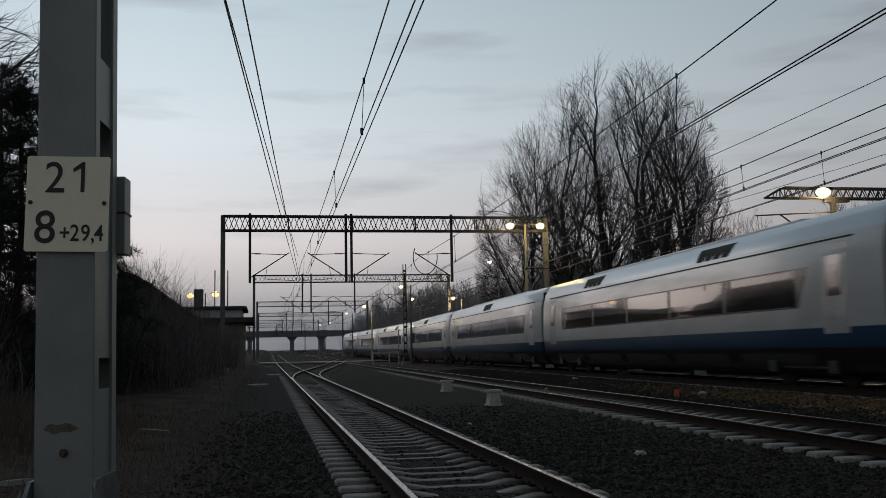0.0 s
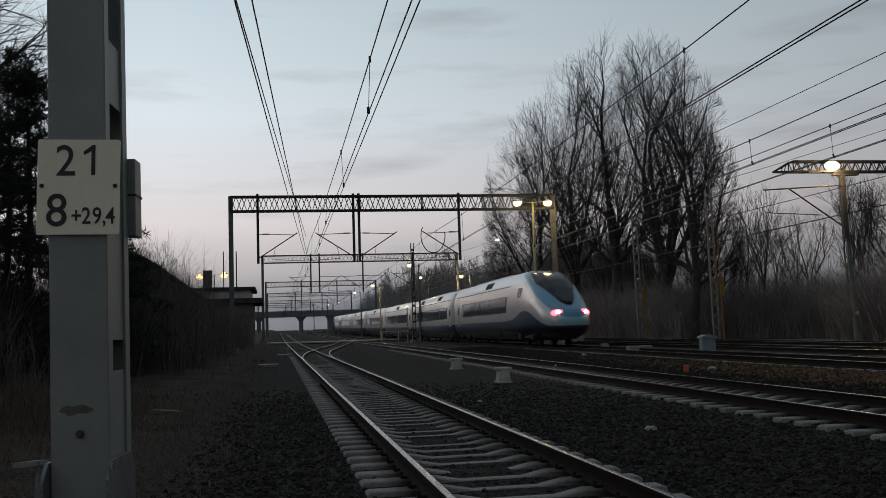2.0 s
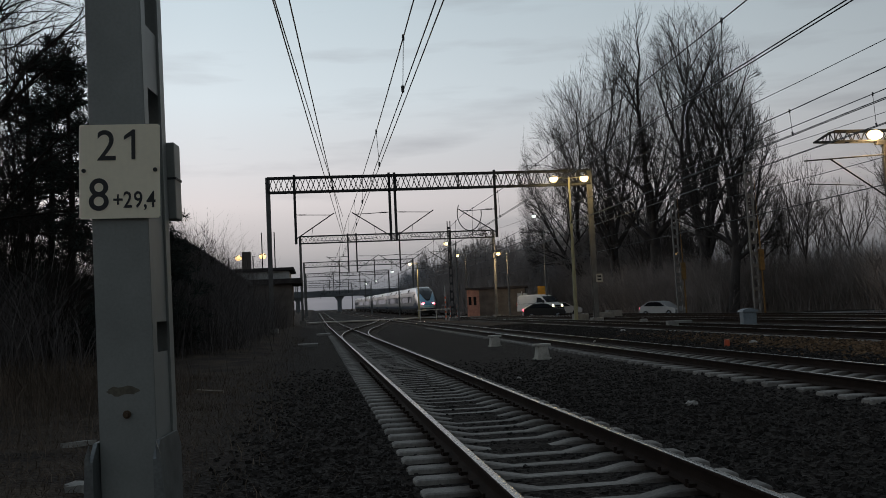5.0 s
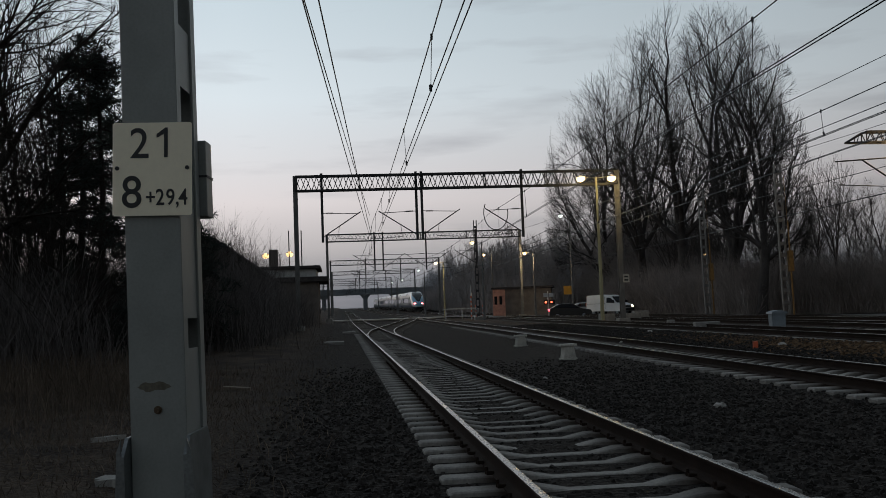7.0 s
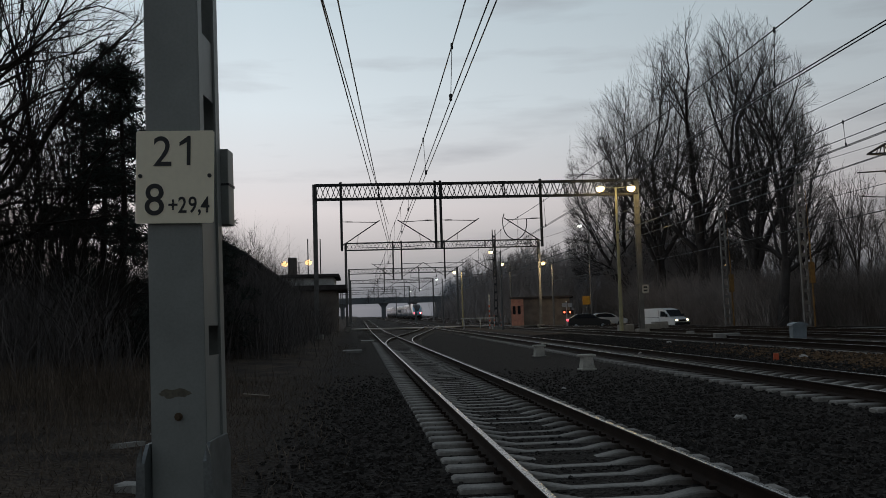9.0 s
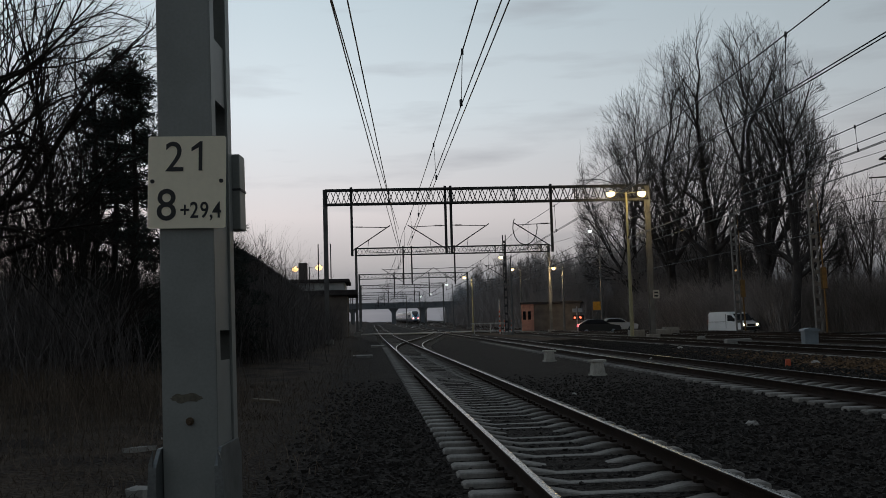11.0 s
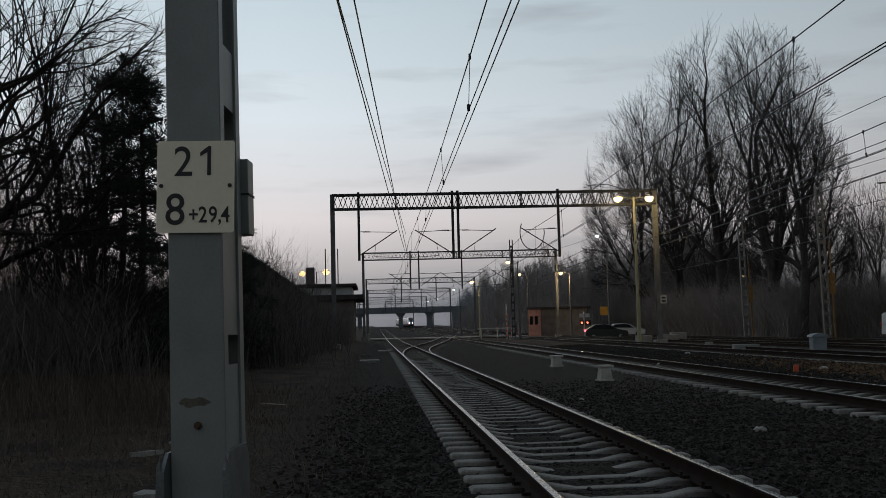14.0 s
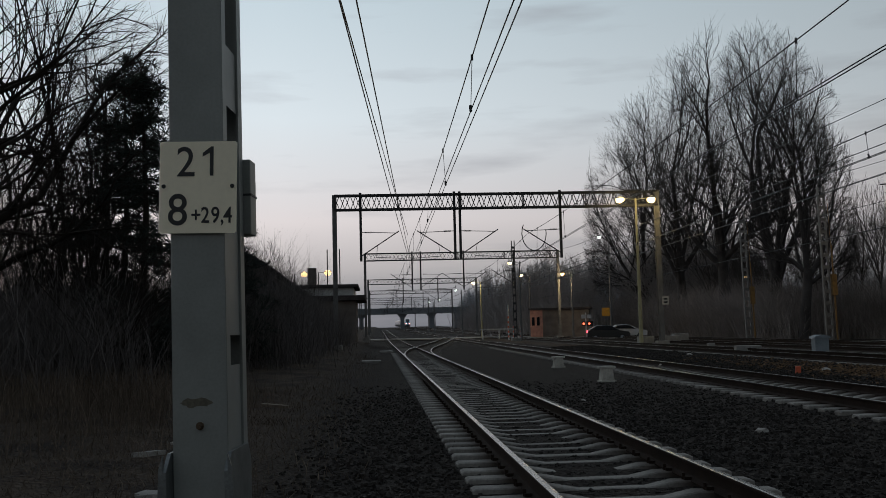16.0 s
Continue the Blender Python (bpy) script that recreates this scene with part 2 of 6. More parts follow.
M = {
    "ground": ground_mat(),
    "rail": mat("rail_steel", (0.024, 0.015, 0.011), 0.9, 0.0, 0.6, 4, 50, 0.3, spec=0.12),
    "railtop": mat("worn_rail_head", (0.25, 0.24, 0.23), 0.28, 1.0, 0.7, 3, 40, 0.05),
    "sleeper": mat("concrete_sleeper", (0.31, 0.29, 0.265), 0.9, 0, 0.6, 3, 40, 0.5, 0.008, 0.2, island=0.2),
    "steel": mat("painted_grey_steel", (0.25, 0.262, 0.25), 0.5, 0.1, 0.78, 2.5, 70, 0.08, 0.002, mottle=0.2),
    "galv": mat("galvanised_bracket", (0.22, 0.235, 0.235), 0.45, 0.5, 0.6, 6, 60, 0.15, 0.003),
    "darksteel": mat("dark_gantry_steel", (0.035, 0.036, 0.04), 0.65, 0.2, 0.7, 2, 30, 0.15),
    "mast": mat("weathered_mast", (0.17, 0.168, 0.165), 0.75, 0.1, 0.6, 2, 30, 0.2),
    "wire": mat("copper_wire", (0.03, 0.03, 0.032), 0.5, 0.6, 0.8, 1, 10, 0),
    "insul": mat("brown_insulator", (0.05, 0.025, 0.02), 0.3, 0, 0.8, 8, 40, 0),
    "board": mat("white_sign_plate", (0.95, 0.86, 0.66), 0.55, 0, 0.93, 2.2, 30, 0.05, 0.002, mottle=0.08),
    "black": mat("black_paint", (0.012, 0.012, 0.013), 0.5, 0, 0.8, 3, 30, 0.05),
    "bark": mat("wet_bark", (0.035, 0.029, 0.025), 0.95, 0, 0.55, 1.5, 20, 0.5, 0.02, 0.1),
    # paler than dead_brush: mist and lamp glow put into the twig colour
    "bank": mat("dead_twigs_painted_glow", (0.36, 0.315, 0.295), 0.95, 0, 0.6, 0.6, 9, 0, 0.02, 0.1, island=0.4),
    "bigbark": mat("grey_bark", (0.075, 0.068, 0.066), 0.95, 0, 0.6, 1.0, 12, 0.3, 0.02, 0.1),
    # distance haze painted into the twig colours, paler and bluer farther off
    "farhaze": mat("twigs_painted_far_haze", (0.38, 0.39, 0.42), 0.95, 0, 0.8, 0.3, 9, 0, 0.02, 0.1),
    "haze": mat("twigs_painted_haze", (0.34, 0.305, 0.295), 0.95, 0, 0.8, 0.3, 9, 0, 0.02, 0.1),
    "twig": mat("far_twigs", (0.085, 0.075, 0.07), 0.95, 0, 0.7, 0.4, 9, 0, 0.02, 0.1),
    "needle": mat("pine_needles", (0.034, 0.042, 0.036), 0.9, 0, 0.5, 1.0, 14, 0, 0.02, 0.1, island=0.4),
    "grass": mat("dry_grass", (0.15, 0.118, 0.092), 0.95, 0, 0.5, 0.8, 12, 0, 0.02, 0.1, island=0.45),
    "brush": mat("dead_brush", (0.15, 0.135, 0.13), 0.95, 0, 0.6, 0.6, 9, 0, 0.02, 0.1, island=0.4),
    "concrete": mat("pale_concrete", (0.30, 0.29, 0.27), 0.9, 0, 0.65, 3, 40, 0.4, 0.006, 0.2),
    "palebox": mat("pale_trackside_concrete", (0.58, 0.55, 0.49), 0.9, 0, 0.72, 4, 40, 0.3, 0.006, 0.2),
    "greybox": mat("grey_cabinet", (0.24, 0.28, 0.31), 0.6, 0, 0.75, 3, 40, 0.1),
    "brick": mat("red_brick", (0.50, 0.26, 0.21), 0.9, 0, 0.6, 3, 30, 0.4),
    "plaster": mat("dark_plaster", (0.17, 0.145, 0.13), 0.9, 0, 0.6, 1.2, 25, 0.3),
    "roof": mat("dark_roofing", (0.07, 0.062, 0.062), 0.95, 0, 0.6, 1.5, 30, 0.3, spec=0.08),
    "fascia": mat("pale_fascia", (0.55, 0.56, 0.56), 0.7, 0, 0.7, 2, 30, 0.1),
    "screen": mat("tinted_windscreen", (0.008, 0.009, 0.011), 0.12, 0, 0.9, 2, 20, 0, spec=0.18),
    "glass": mat("dark_glass", (0.012, 0.014, 0.018), 0.06, 0, 0.9, 2, 20, 0, spec=0.5),
    "rubber": mat("black_rubber", (0.012, 0.012, 0.012), 0.85, 0, 0.7, 4, 40, 0.1),
    "asphalt": mat("worn_asphalt", (0.085, 0.08, 0.075), 0.85, 0, 0.7, 2, 40, 0.3),
    "whitepaint": mat("white_van_paint", (0.72, 0.73, 0.74), 0.3, 0, 0.9, 1, 20, 0, coat=0.4, mottle=0.1),
    "blackpaint": mat("black_car_paint", (0.012, 0.013, 0.015), 0.35, 0, 0.8, 2, 20, 0, spec=0.25),
    "yellow": mat("yellow_paint", (0.75, 0.36, 0.03), 0.6, 0, 0.7, 4, 40, 0.1),
    "rustyellow": mat("rusty_yellow_iron", (0.26, 0.15, 0.045), 0.8, 0.1, 0.5, 4, 40, 0.2),
    "orange": mat("orange_marker", (0.72, 0.13, 0.05), 0.6, 0, 0.7, 8, 60, 0.1),
    "limestone": mat("pale_stone", (0.42, 0.40, 0.37), 0.9, 0, 0.6, 8, 40, 0.4),
    "wood": mat("weathered_wood", (0.20, 0.16, 0.12), 0.9, 0, 0.6, 5, 50, 0.3),
    "lampwarm": glow_mat("sodium_lamp", (1.0, 0.62, 0.26), 2.2),
    "lampyellow": glow_mat("warm_lamp", (1.0, 0.80, 0.46), 2.2),
    "lampwhite": glow_mat("cool_lamp", (0.85, 0.95, 0.9), 1.6),
    "tail": glow_mat("red_tail_light", (1.0, 0.07, 0.11), 6.0),
    "tailcore": glow_mat("tail_light_core", (1.0, 0.6, 0.5), 30.0),
    "headlight": glow_mat("headlight", (1.0, 0.80, 0.45), 14.0),
    "train": livery_mat(False),
    "cab": livery_mat(True),
    "blind": mat("carriage_interior", (0.30, 0.28, 0.25), 0.8, 0, 0.6, 1.3, 20, 0),
}


def stain_sleeper(m):
    """Rust and grease on the sleepers beside the rails."""
    n, l = m.node_tree.nodes, m.node_tree.links
    b = n["Principled BSDF"]
    source = b.inputs["Base Color"].links[0].from_socket
    tc, sep = n.new("ShaderNodeTexCoord"), n.new("ShaderNodeSeparateXYZ")
    l.new(tc.outputs["Object"], sep.inputs[0])
    ab, off, d = n.new("ShaderNodeMath"), n.new("ShaderNodeMath"), n.new("ShaderNodeMath")
    ab.operation, off.operation, d.operation = "ABSOLUTE", "SUBTRACT", "ABSOLUTE"
    l.new(sep.outputs["X"], ab.inputs[0])
    l.new(ab.outputs[0], off.inputs[0])
    off.inputs[1].default_value = 0.7535
    l.new(off.outputs[0], d.inputs[0])
    mr = n.new("ShaderNodeMapRange")
    mr.inputs["From Min"].default_value, mr.inputs["From Max"].default_value = 0.10, 0.30
    mr.inputs["To Min"].default_value, mr.inputs["To Max"].default_value = 0.85, 0.0
    l.new(d.outputs[0], mr.inputs["Value"])
    mix = n.new("ShaderNodeMix")
    mix.data_type = "RGBA"
    l.new(mr.outputs[0], mix.inputs[0])
    l.new(source, mix.inputs[6])
    mix.inputs[7].default_value = (0.035, 0.022, 0.016, 1)
    l.new(mix.outputs[2], b.inputs["Base Color"])


M["farsleeper"] = mat("distant_sleepers", (0.16, 0.145, 0.13), 0.9, 0, 0.6, 3, 40, 0, 0.008, 0.2, island=0.2)
stain_sleeper(M["sleeper"])

# ---- shaping helpers ----
TURN = radians(1.3)  # the main line runs this far to the right of the siding


def main(u, v, z=0.0):
    """World place of a point u metres beside and v metres along the main line."""
    return Vector((u * math.cos(TURN) + v * math.sin(TURN), -u * math.sin(TURN) + v * math.cos(TURN), z))


def lift(y):
    """The whole site climbs gently from about 100 m on."""
    k = min(max(y - 95, 0), 520)
    return 0.0082 * k * k / (k + 22) if k else 0.0


def ground_z(x, y):
    u = x * math.cos(TURN) - y * math.sin(TURN)
    z = 0.22 * min(max((u - 8.6) / 1.6, 0), 1) + 0.06 * min(max((u - 5.6) / 1.0, 0), 1) - 0.06 * min(max((u - 8.6) / 1.6, 0), 1)
    if u > 24.5:
        z -= 0.5 * min((u - 24.5) / 3.5, 1)
    left = -x - 0.4 + min(y, 60) * 0.004
    if left > 0:
        z += min(left, 12) * 0.035 + 0.25 * min(max((y - 35) / 30, 0), 1) * min(left, 2)
        z += 0.10 * noise.noise((x * 0.8, y * 0.5, 3)) * min(left, 1) + 0.03 * noise.noise((x * 3, y * 3, 1)) * min(left, 1)
    elif x < 0.45 or 3.7 < x:
        z += 0.025 * noise.noise((x * 2.2, y * 2.2, 5))
    return z + lift(y)


def shade(ob, angle=35):
    for p in ob.data.polygons:
        p.use_smooth = True
    ob.data.set_sharp_from_angle(angle=radians(angle))
    return ob


def mesh_ob(name, bm, material, parent=None, label=""):
    me = bpy.data.meshes.new(name)
    bm.to_mesh(me)
    bm.free()
    for k in material if isinstance(material, (list, tuple)) else [material]:
        me.materials.append(k)
    ob = new(name, me)
    if parent:
        ob.parent = parent
    if label:
        ob["label"] = label
    return ob


def part(name, bm, material, parent, label=""):
    return mesh_ob(name, bm, material, parent, label)


def raw_ob(name, verts, faces, material, parent=None, label=""):
    me = bpy.data.meshes.new(name)
    me.from_pydata(verts, [], faces)
    me.update()
    me.materials.append(material)
    ob = new(name, me)
    if parent:
        ob.parent = parent
    if label:
        ob["label"] = label
    return ob


def shared(name, me, parent, m):
    ob = new(name, me)
    ob.parent = parent
    ob.matrix_basis = m
    return ob


def thing(name, label, category, group="", kind="", at=None):
    ob = new(name)
    ob.empty_display_size = 0.3
    if at is not None:
        ob.matrix_basis = at
    return tagged(ob, label, category, group, kind)


def box(bm, x0, x1, y0, y1, z0, z1, bevel=0.0, m=None):
    v = [bm.verts.new(p) for p in ((x0, y0, z0), (x1, y0, z0), (x1, y1, z0), (x0, y1, z0), (x0, y0, z1), (x1, y0, z1), (x1, y1, z1), (x0, y1, z1))]
    if m is not None:
        for k in v:
            k.co = m @ k.co
    f = [bm.faces.new([v[i] for i in q]) for q in ((0, 3, 2, 1), (4, 5, 6, 7), (0, 1, 5, 4), (1, 2, 6, 5), (2, 3, 7, 6), (3, 0, 4, 7))]
    if bevel:
        bmesh.ops.bevel(bm, geom=list({e for k in f for e in k.edges}), offset=bevel, segments=2, affect="EDGES", profile=0.6)
    return bm


def boxed(x0, x1, y0, y1, z0, z1, bevel=0.0, m=None):
    return box(bmesh.new(), x0, x1, y0, y1, z0, z1, bevel, m)


def tube(bm, a, b, r0, r1=None, sides=6, caps=True):
    a, b = Vector(a), Vector(b)
    r1 = r0 if r1 is None else r1
    q = (b - a).to_track_quat("Z", "Y")
    rings = []
    for p, r in ((a, r0), (b, r1)):
        rings.append([bm.verts.new(p + q @ Vector((r * math.cos(k * math.tau / sides), r * math.sin(k * math.tau / sides), 0))) for k in range(sides)])
    for k in range(sides):
        bm.faces.new((rings[0][k], rings[0][(k + 1) % sides], rings[1][(k + 1) % sides], rings[1][k]))
    if caps:
        bm.faces.new(rings[0][::-1])
        bm.faces.new(rings[1])
    return bm


def bar(bm, a, b, w, h=None):
    """A square bar from a to b."""
    a, b = Vector(a), Vector(b)
    h = h or w
    q = (b - a).to_track_quat("Z", "Y").to_matrix().to_4x4()
    n = (b - a).length
    return box(bm, -w / 2, w / 2, -h / 2, h / 2, 0, n, m=Matrix.Translation(a) @ q)


def lathe(bm, rings, sides=16, at=(0, 0, 0)):
    """Rings of (radius, z)."""
    at = Vector(at)
    loops = [[bm.verts.new(at + Vector((r * math.cos(k * math.tau / sides), r * math.sin(k * math.tau / sides), z))) for k in range(sides)] for r, z in rings]
    for p, q in zip(loops, loops[1:]):
        for k in range(sides):
            bm.faces.new((p[k], p[(k + 1) % sides], q[(k + 1) % sides], q[k]))
    bm.faces.new(loops[0][::-1])
    bm.faces.new(loops[-1])
    return bm


def prism(bm, outline, axis, a, b):
    """An outline of (p, q) pulled along an axis from a to b."""
    def place(p, q, k):
        return {"x": (k, p, q), "y": (p, k, q), "z": (p, q, k)}[axis]
    lo = [bm.verts.new(place(p, q, a)) for p, q in outline]
    hi = [bm.verts.new(place(p, q, b)) for p, q in outline]
    n = len(outline)
    for k in range(n):
        bm.faces.new((lo[k], lo[(k + 1) % n], hi[(k + 1) % n], hi[k]))
    bm.faces.new(lo[::-1])
    bm.faces.new(hi)
    bmesh.ops.recalc_face_normals(bm, faces=bm.faces)
    return bm


# ---- ground: one sheet to the horizon ----
def build_ground():
    def spread(stops):
        out = []
        for (a, n), (b, _) in zip(stops, stops[1:]):
            out += [a + (b - a) * k / n for k in range(n)]
        return out + [stops[-1][0]]
    xs = spread([(-3000, 4), (-300, 6), (-60, 12), (-14, 60), (0, 40), (6, 10), (8, 16), (11, 4), (14, 10), (24, 10), (28, 6), (33, 6), (38, 8), (80, 6), (400, 4), (3000, 1)])
    ys = spread([(-3000, 3), (-200, 4), (-20, 8), (0, 60), (24, 60), (60, 30), (140, 30), (400, 16), (800, 6), (3500, 1)])
    verts = [(x, y, ground_z(x, y)) for y in ys for x in xs]
    w = len(xs)
    faces = [(j * w + i, j * w + i + 1, (j + 1) * w + i + 1, (j + 1) * w + i) for j in range(len(ys) - 1) for i in range(w - 1)]
    ob = raw_ob("ground", verts, faces, M["ground"])
    tagged(ob, "dark stony ballast beside trodden earth and dry grass", "ground", kind="structure")
    for p in ob.data.polygons:
        p.use_smooth = True


build_ground()


# ---- tracks ----
RAIL = [(-0.075, 0), (0.075, 0), (0.075, 0.012), (0.016, 0.035), (0.010, 0.05), (0.010, 0.125), (0.036, 0.138), (0.036, 0.152), (0.030, 0.160), (0.015, 0.163), (-0.015, 0.163), (-0.030, 0.160), (-0.036, 0.152), (-0.036, 0.138), (-0.010, 0.125), (-0.010, 0.05), (-0.016, 0.035), (-0.075, 0.012)]


def sweep(bm, outline, path, top=None):
    """An outline of (across, up) along a path of points with headings; the faces over `top` get the second material."""
    loops = []
    for k, p in enumerate(path):
        a, b = path[max(k - 1, 0)], path[min(k + 1, len(path) - 1)]
        d = (Vector(b) - Vector(a)).normalized()
        side = Vector((d.y, -d.x, 0)).normalized()
        loops.append([bm.verts.new(Vector(p) + side * q + Vector((0, 0, h))) for q, h in outline])
    n = len(outline)
    for p, q in zip(loops, loops[1:]):
        for k in range(n):
            f = bm.faces.new((p[k], p[(k + 1) % n], q[(k + 1) % n], q[k]))
            if top is not None and min(outline[k][1], outline[(k + 1) % n][1]) > top:
                f.material_index = 1
    bm.faces.new(loops[0][::-1])
    bm.faces.new(loops[-1])
    bmesh.ops.recalc_face_normals(bm, faces=bm.faces)
    return bm


def sleeper_mesh():
    """A concrete sleeper, waisted in the middle, 2.5 m long across x."""
    bm = bmesh.new()
    loops = []
    for x, w, z in ((-1.25, 0.125, 0.03), (-1.22, 0.13, 0.045), (-0.95, 0.13, 0.045), (-0.55, 0.125, 0.05), (-0.3, 0.10, 0.005), (0.3, 0.10, 0.005), (0.55, 0.125, 0.05), (0.95, 0.13, 0.045), (1.22, 0.13, 0.045), (1.25, 0.125, 0.03)):
        loops.append([bm.verts.new(p) for p in ((x, -w, -0.12), (x, -w + 0.02, z - 0.012), (x, -w + 0.035, z), (x, w - 0.035, z), (x, w - 0.02, z - 0.012), (x, w, -0.12))])
    for p, q in zip(loops, loops[1:]):
        for k in range(5):
            bm.faces.new((p[k], q[k], q[k + 1], p[k + 1]))
    bm.faces.new(loops[0])
    bm.faces.new(loops[-1][::-1])
    bmesh.ops.recalc_face_normals(bm, faces=bm.faces)
    me = bpy.data.meshes.new("sleeper")
    bm.to_mesh(me)
    bm.free()
    me.materials.append(M["sleeper"])
    return me


SLEEPER = sleeper_mesh()
CLIP = bpy.data.meshes.new("rail_clip")
_b = bmesh.new()
for s in (-1, 1):
    box(_b, s * 0.085 - 0.03, s * 0.085 + 0.03, -0.05, 0.05, 0.0, 0.03)
    tube(_b, (s * 0.11, 0, 0.0), (s * 0.11, 0, 0.06), 0.014, sides=6)
_b.to_mesh(CLIP)
_b.free()
CLIP.materials.append(M["rail"])
STEP = 0.555


def track(label, centre, base, near, first, last, clips=0, polished=True):
    """centre(s): place on the centre line. Sleepers from first to last, of which those before near are parts."""
    t = thing("railway_track", label, "railway track", "railway tracks", "structure")
    n = 60
    line = [centre(first - 3 + (last - first + 3) * (k / n) ** 1.6) for k in range(n + 1)]
    for s in (-0.7535, 0.7535):
        pts = []
        for k, p in enumerate(line):
            a, b = line[max(k - 1, 0)], line[min(k + 1, n)]
            d = (b - a).normalized()
            pts.append(p + Vector((d.y, -d.x, 0)) * s + Vector((0, 0, base + 0.037 + lift(p.y))))
        part("rail", sweep(bmesh.new(), RAIL, pts, 0.1595), [M["rail"], M["railtop"] if polished else M["rail"]], t, "rusty steel rail with a worn bright head")
    verts, faces = [], []
    s, count = first, 0
    while s < last:
        p, q = centre(s), centre(s + 0.1)
        d = q - p
        m = pose(p.x, p.y, base + 0.0 + lift(p.y) + random.uniform(-0.006, 0.004), random.uniform(-1, 1), 0, math.degrees(math.atan2(-d.x, d.y)) + random.uniform(-0.5, 0.5))
        if s < near and count < 150:
            shared("sleeper", SLEEPER, t, m)
            count += 1
            if s < clips:
                for k in (-0.7535, 0.7535):
                    shared("rail_clip", CLIP, t, m @ pose(k, 0, 0.046))
        else:
            k = len(verts)
            verts += [m @ Vector(v) for v in ((-1.25, -0.1, -0.1), (1.25, -0.1, -0.1), (1.25, 0.1, -0.1), (-1.25, 0.1, -0.1), (-1.25, -0.1, 0.04), (1.25, -0.1, 0.04), (1.25, 0.1, 0.04), (-1.25, 0.1, 0.04))]
            faces += [tuple(k + i for i in f) for f in ((4, 5, 6, 7), (0, 1, 5, 4), (1, 2, 6, 5), (3, 0, 4, 7))]
        s += STEP
    if verts:
        tagged(raw_ob("far_sleepers", verts, faces, M["farsleeper"], t), kind="stuff")
    return t


SIDING_X = 2.035


def branch(s):
    """The turnout curve that leaves the siding to the right at 44 m."""
    k = s - 44
    off = k * k / 520 if k < 28 else 28 * 28 / 520 + (k - 28) * 56 / 520
    return Vector((SIDING_X + off, s, 0))


def bend(v):
    """How far the main line has swung to the left at v metres."""
    k = max(v - 90, 0)
    return -0.029 * k * k / (k + 20)


def build_tracks():
    track("siding with waisted concrete sleepers and rusty rails", lambda s: Vector((SIDING_X, s, 0)), 0.0, 62, -12.12, 330, 26)
    b = thing("turnout", "curved turnout rails leaving the siding", "railway switch", kind="structure")
    for s in (-0.7535, 0.7535):
        pts = []
        for k in range(33):
            p, q = branch(44 + k * 3), branch(44.1 + k * 3)
            d = (q - p).normalized()
            pts.append(p + Vector((d.y, -d.x, 0)) * s + Vector((0, 0, 0.041 + 0.10 * k / 32 + lift(p.y))))
        part("rail", sweep(bmesh.new(), RAIL, pts, 0.1595), [M["rail"], M["railtop"]], b)
    verts, faces = [], []
    for k in range(int(92 / 0.6)):
        p, q = branch(46 + k * 0.6), branch(46.1 + k * 0.6)
        d = q - p
        m = pose(p.x, p.y, 0.001 + 0.1 * k * 0.6 / 96 + lift(p.y), 0, 0, math.degrees(math.atan2(-d.x, d.y)))
        i = len(verts)
        verts += [m @ Vector(v) for v in ((-1.3, -0.1, -0.1), (1.3, -0.1, -0.1), (1.3, 0.1, -0.1), (-1.3, 0.1, -0.1), (-1.3, -0.1, 0.03), (1.3, -0.1, 0.03), (1.3, 0.1, 0.03), (-1.3, 0.1, 0.03))]
        faces += [tuple(i + j for j in f) for f in ((4, 5, 6, 7), (0, 1, 5, 4), (1, 2, 6, 5), (3, 0, 4, 7))]
    tagged(raw_ob("switch_sleepers", verts, faces, M["farsleeper"], b), kind="stuff")
    for u, base, near, text in ((7.6, 0.06, 70, "running track with pale sleeper ends in dark ballast"), (13.3, 0.22, 60, "main line track with bright rail heads"),
                                (17.9, 0.22, 0, "far main line track with bright rails"), (22.4, 0.22, 0, "outermost track along the yard edge")):
        track(text, lambda v, u=u: main(u + bend(v), v), base, near, -14, 520)


build_tracks()

# ---- catenary portals, masts and wires ----
def lattice(bm, x0, x1, z0, z1, depth, step, w=0.05):
    """A box lattice beam along x: four chords, zig-zags on both faces, cross ties."""
    for y in (-depth / 2, depth / 2):
        for z in (z0, z1):
            bar(bm, (x0, y, z), (x1, y, z), w * 1.7)
        n = max(int((x1 - x0) / step), 1)
        for k in range(n):
            a, b = x0 + (x1 - x0) * k / n, x0 + (x1 - x0) * (k + 1) / n
            mid = (a + b) / 2
            za, zb = (z0, z1) if y < 0 else (z1, z0)
            bar(bm, (a, y, za), (mid, y, zb), w * 0.8)
            bar(bm, (mid, y, zb), (b, y, za), w * 0.8)
            if k % 6 == 0:
                bar(bm, (a, y, z0), (a, y, z1), w)
    n = max(int((x1 - x0) / (step * 2)), 1)
    for k in range(n + 1):
        a = x0 + (x1 - x0) * k / n
        for z in (z0, z1):
            bar(bm, (a, -depth / 2, z), (a, depth / 2, z), w * 0.8)
    return bm


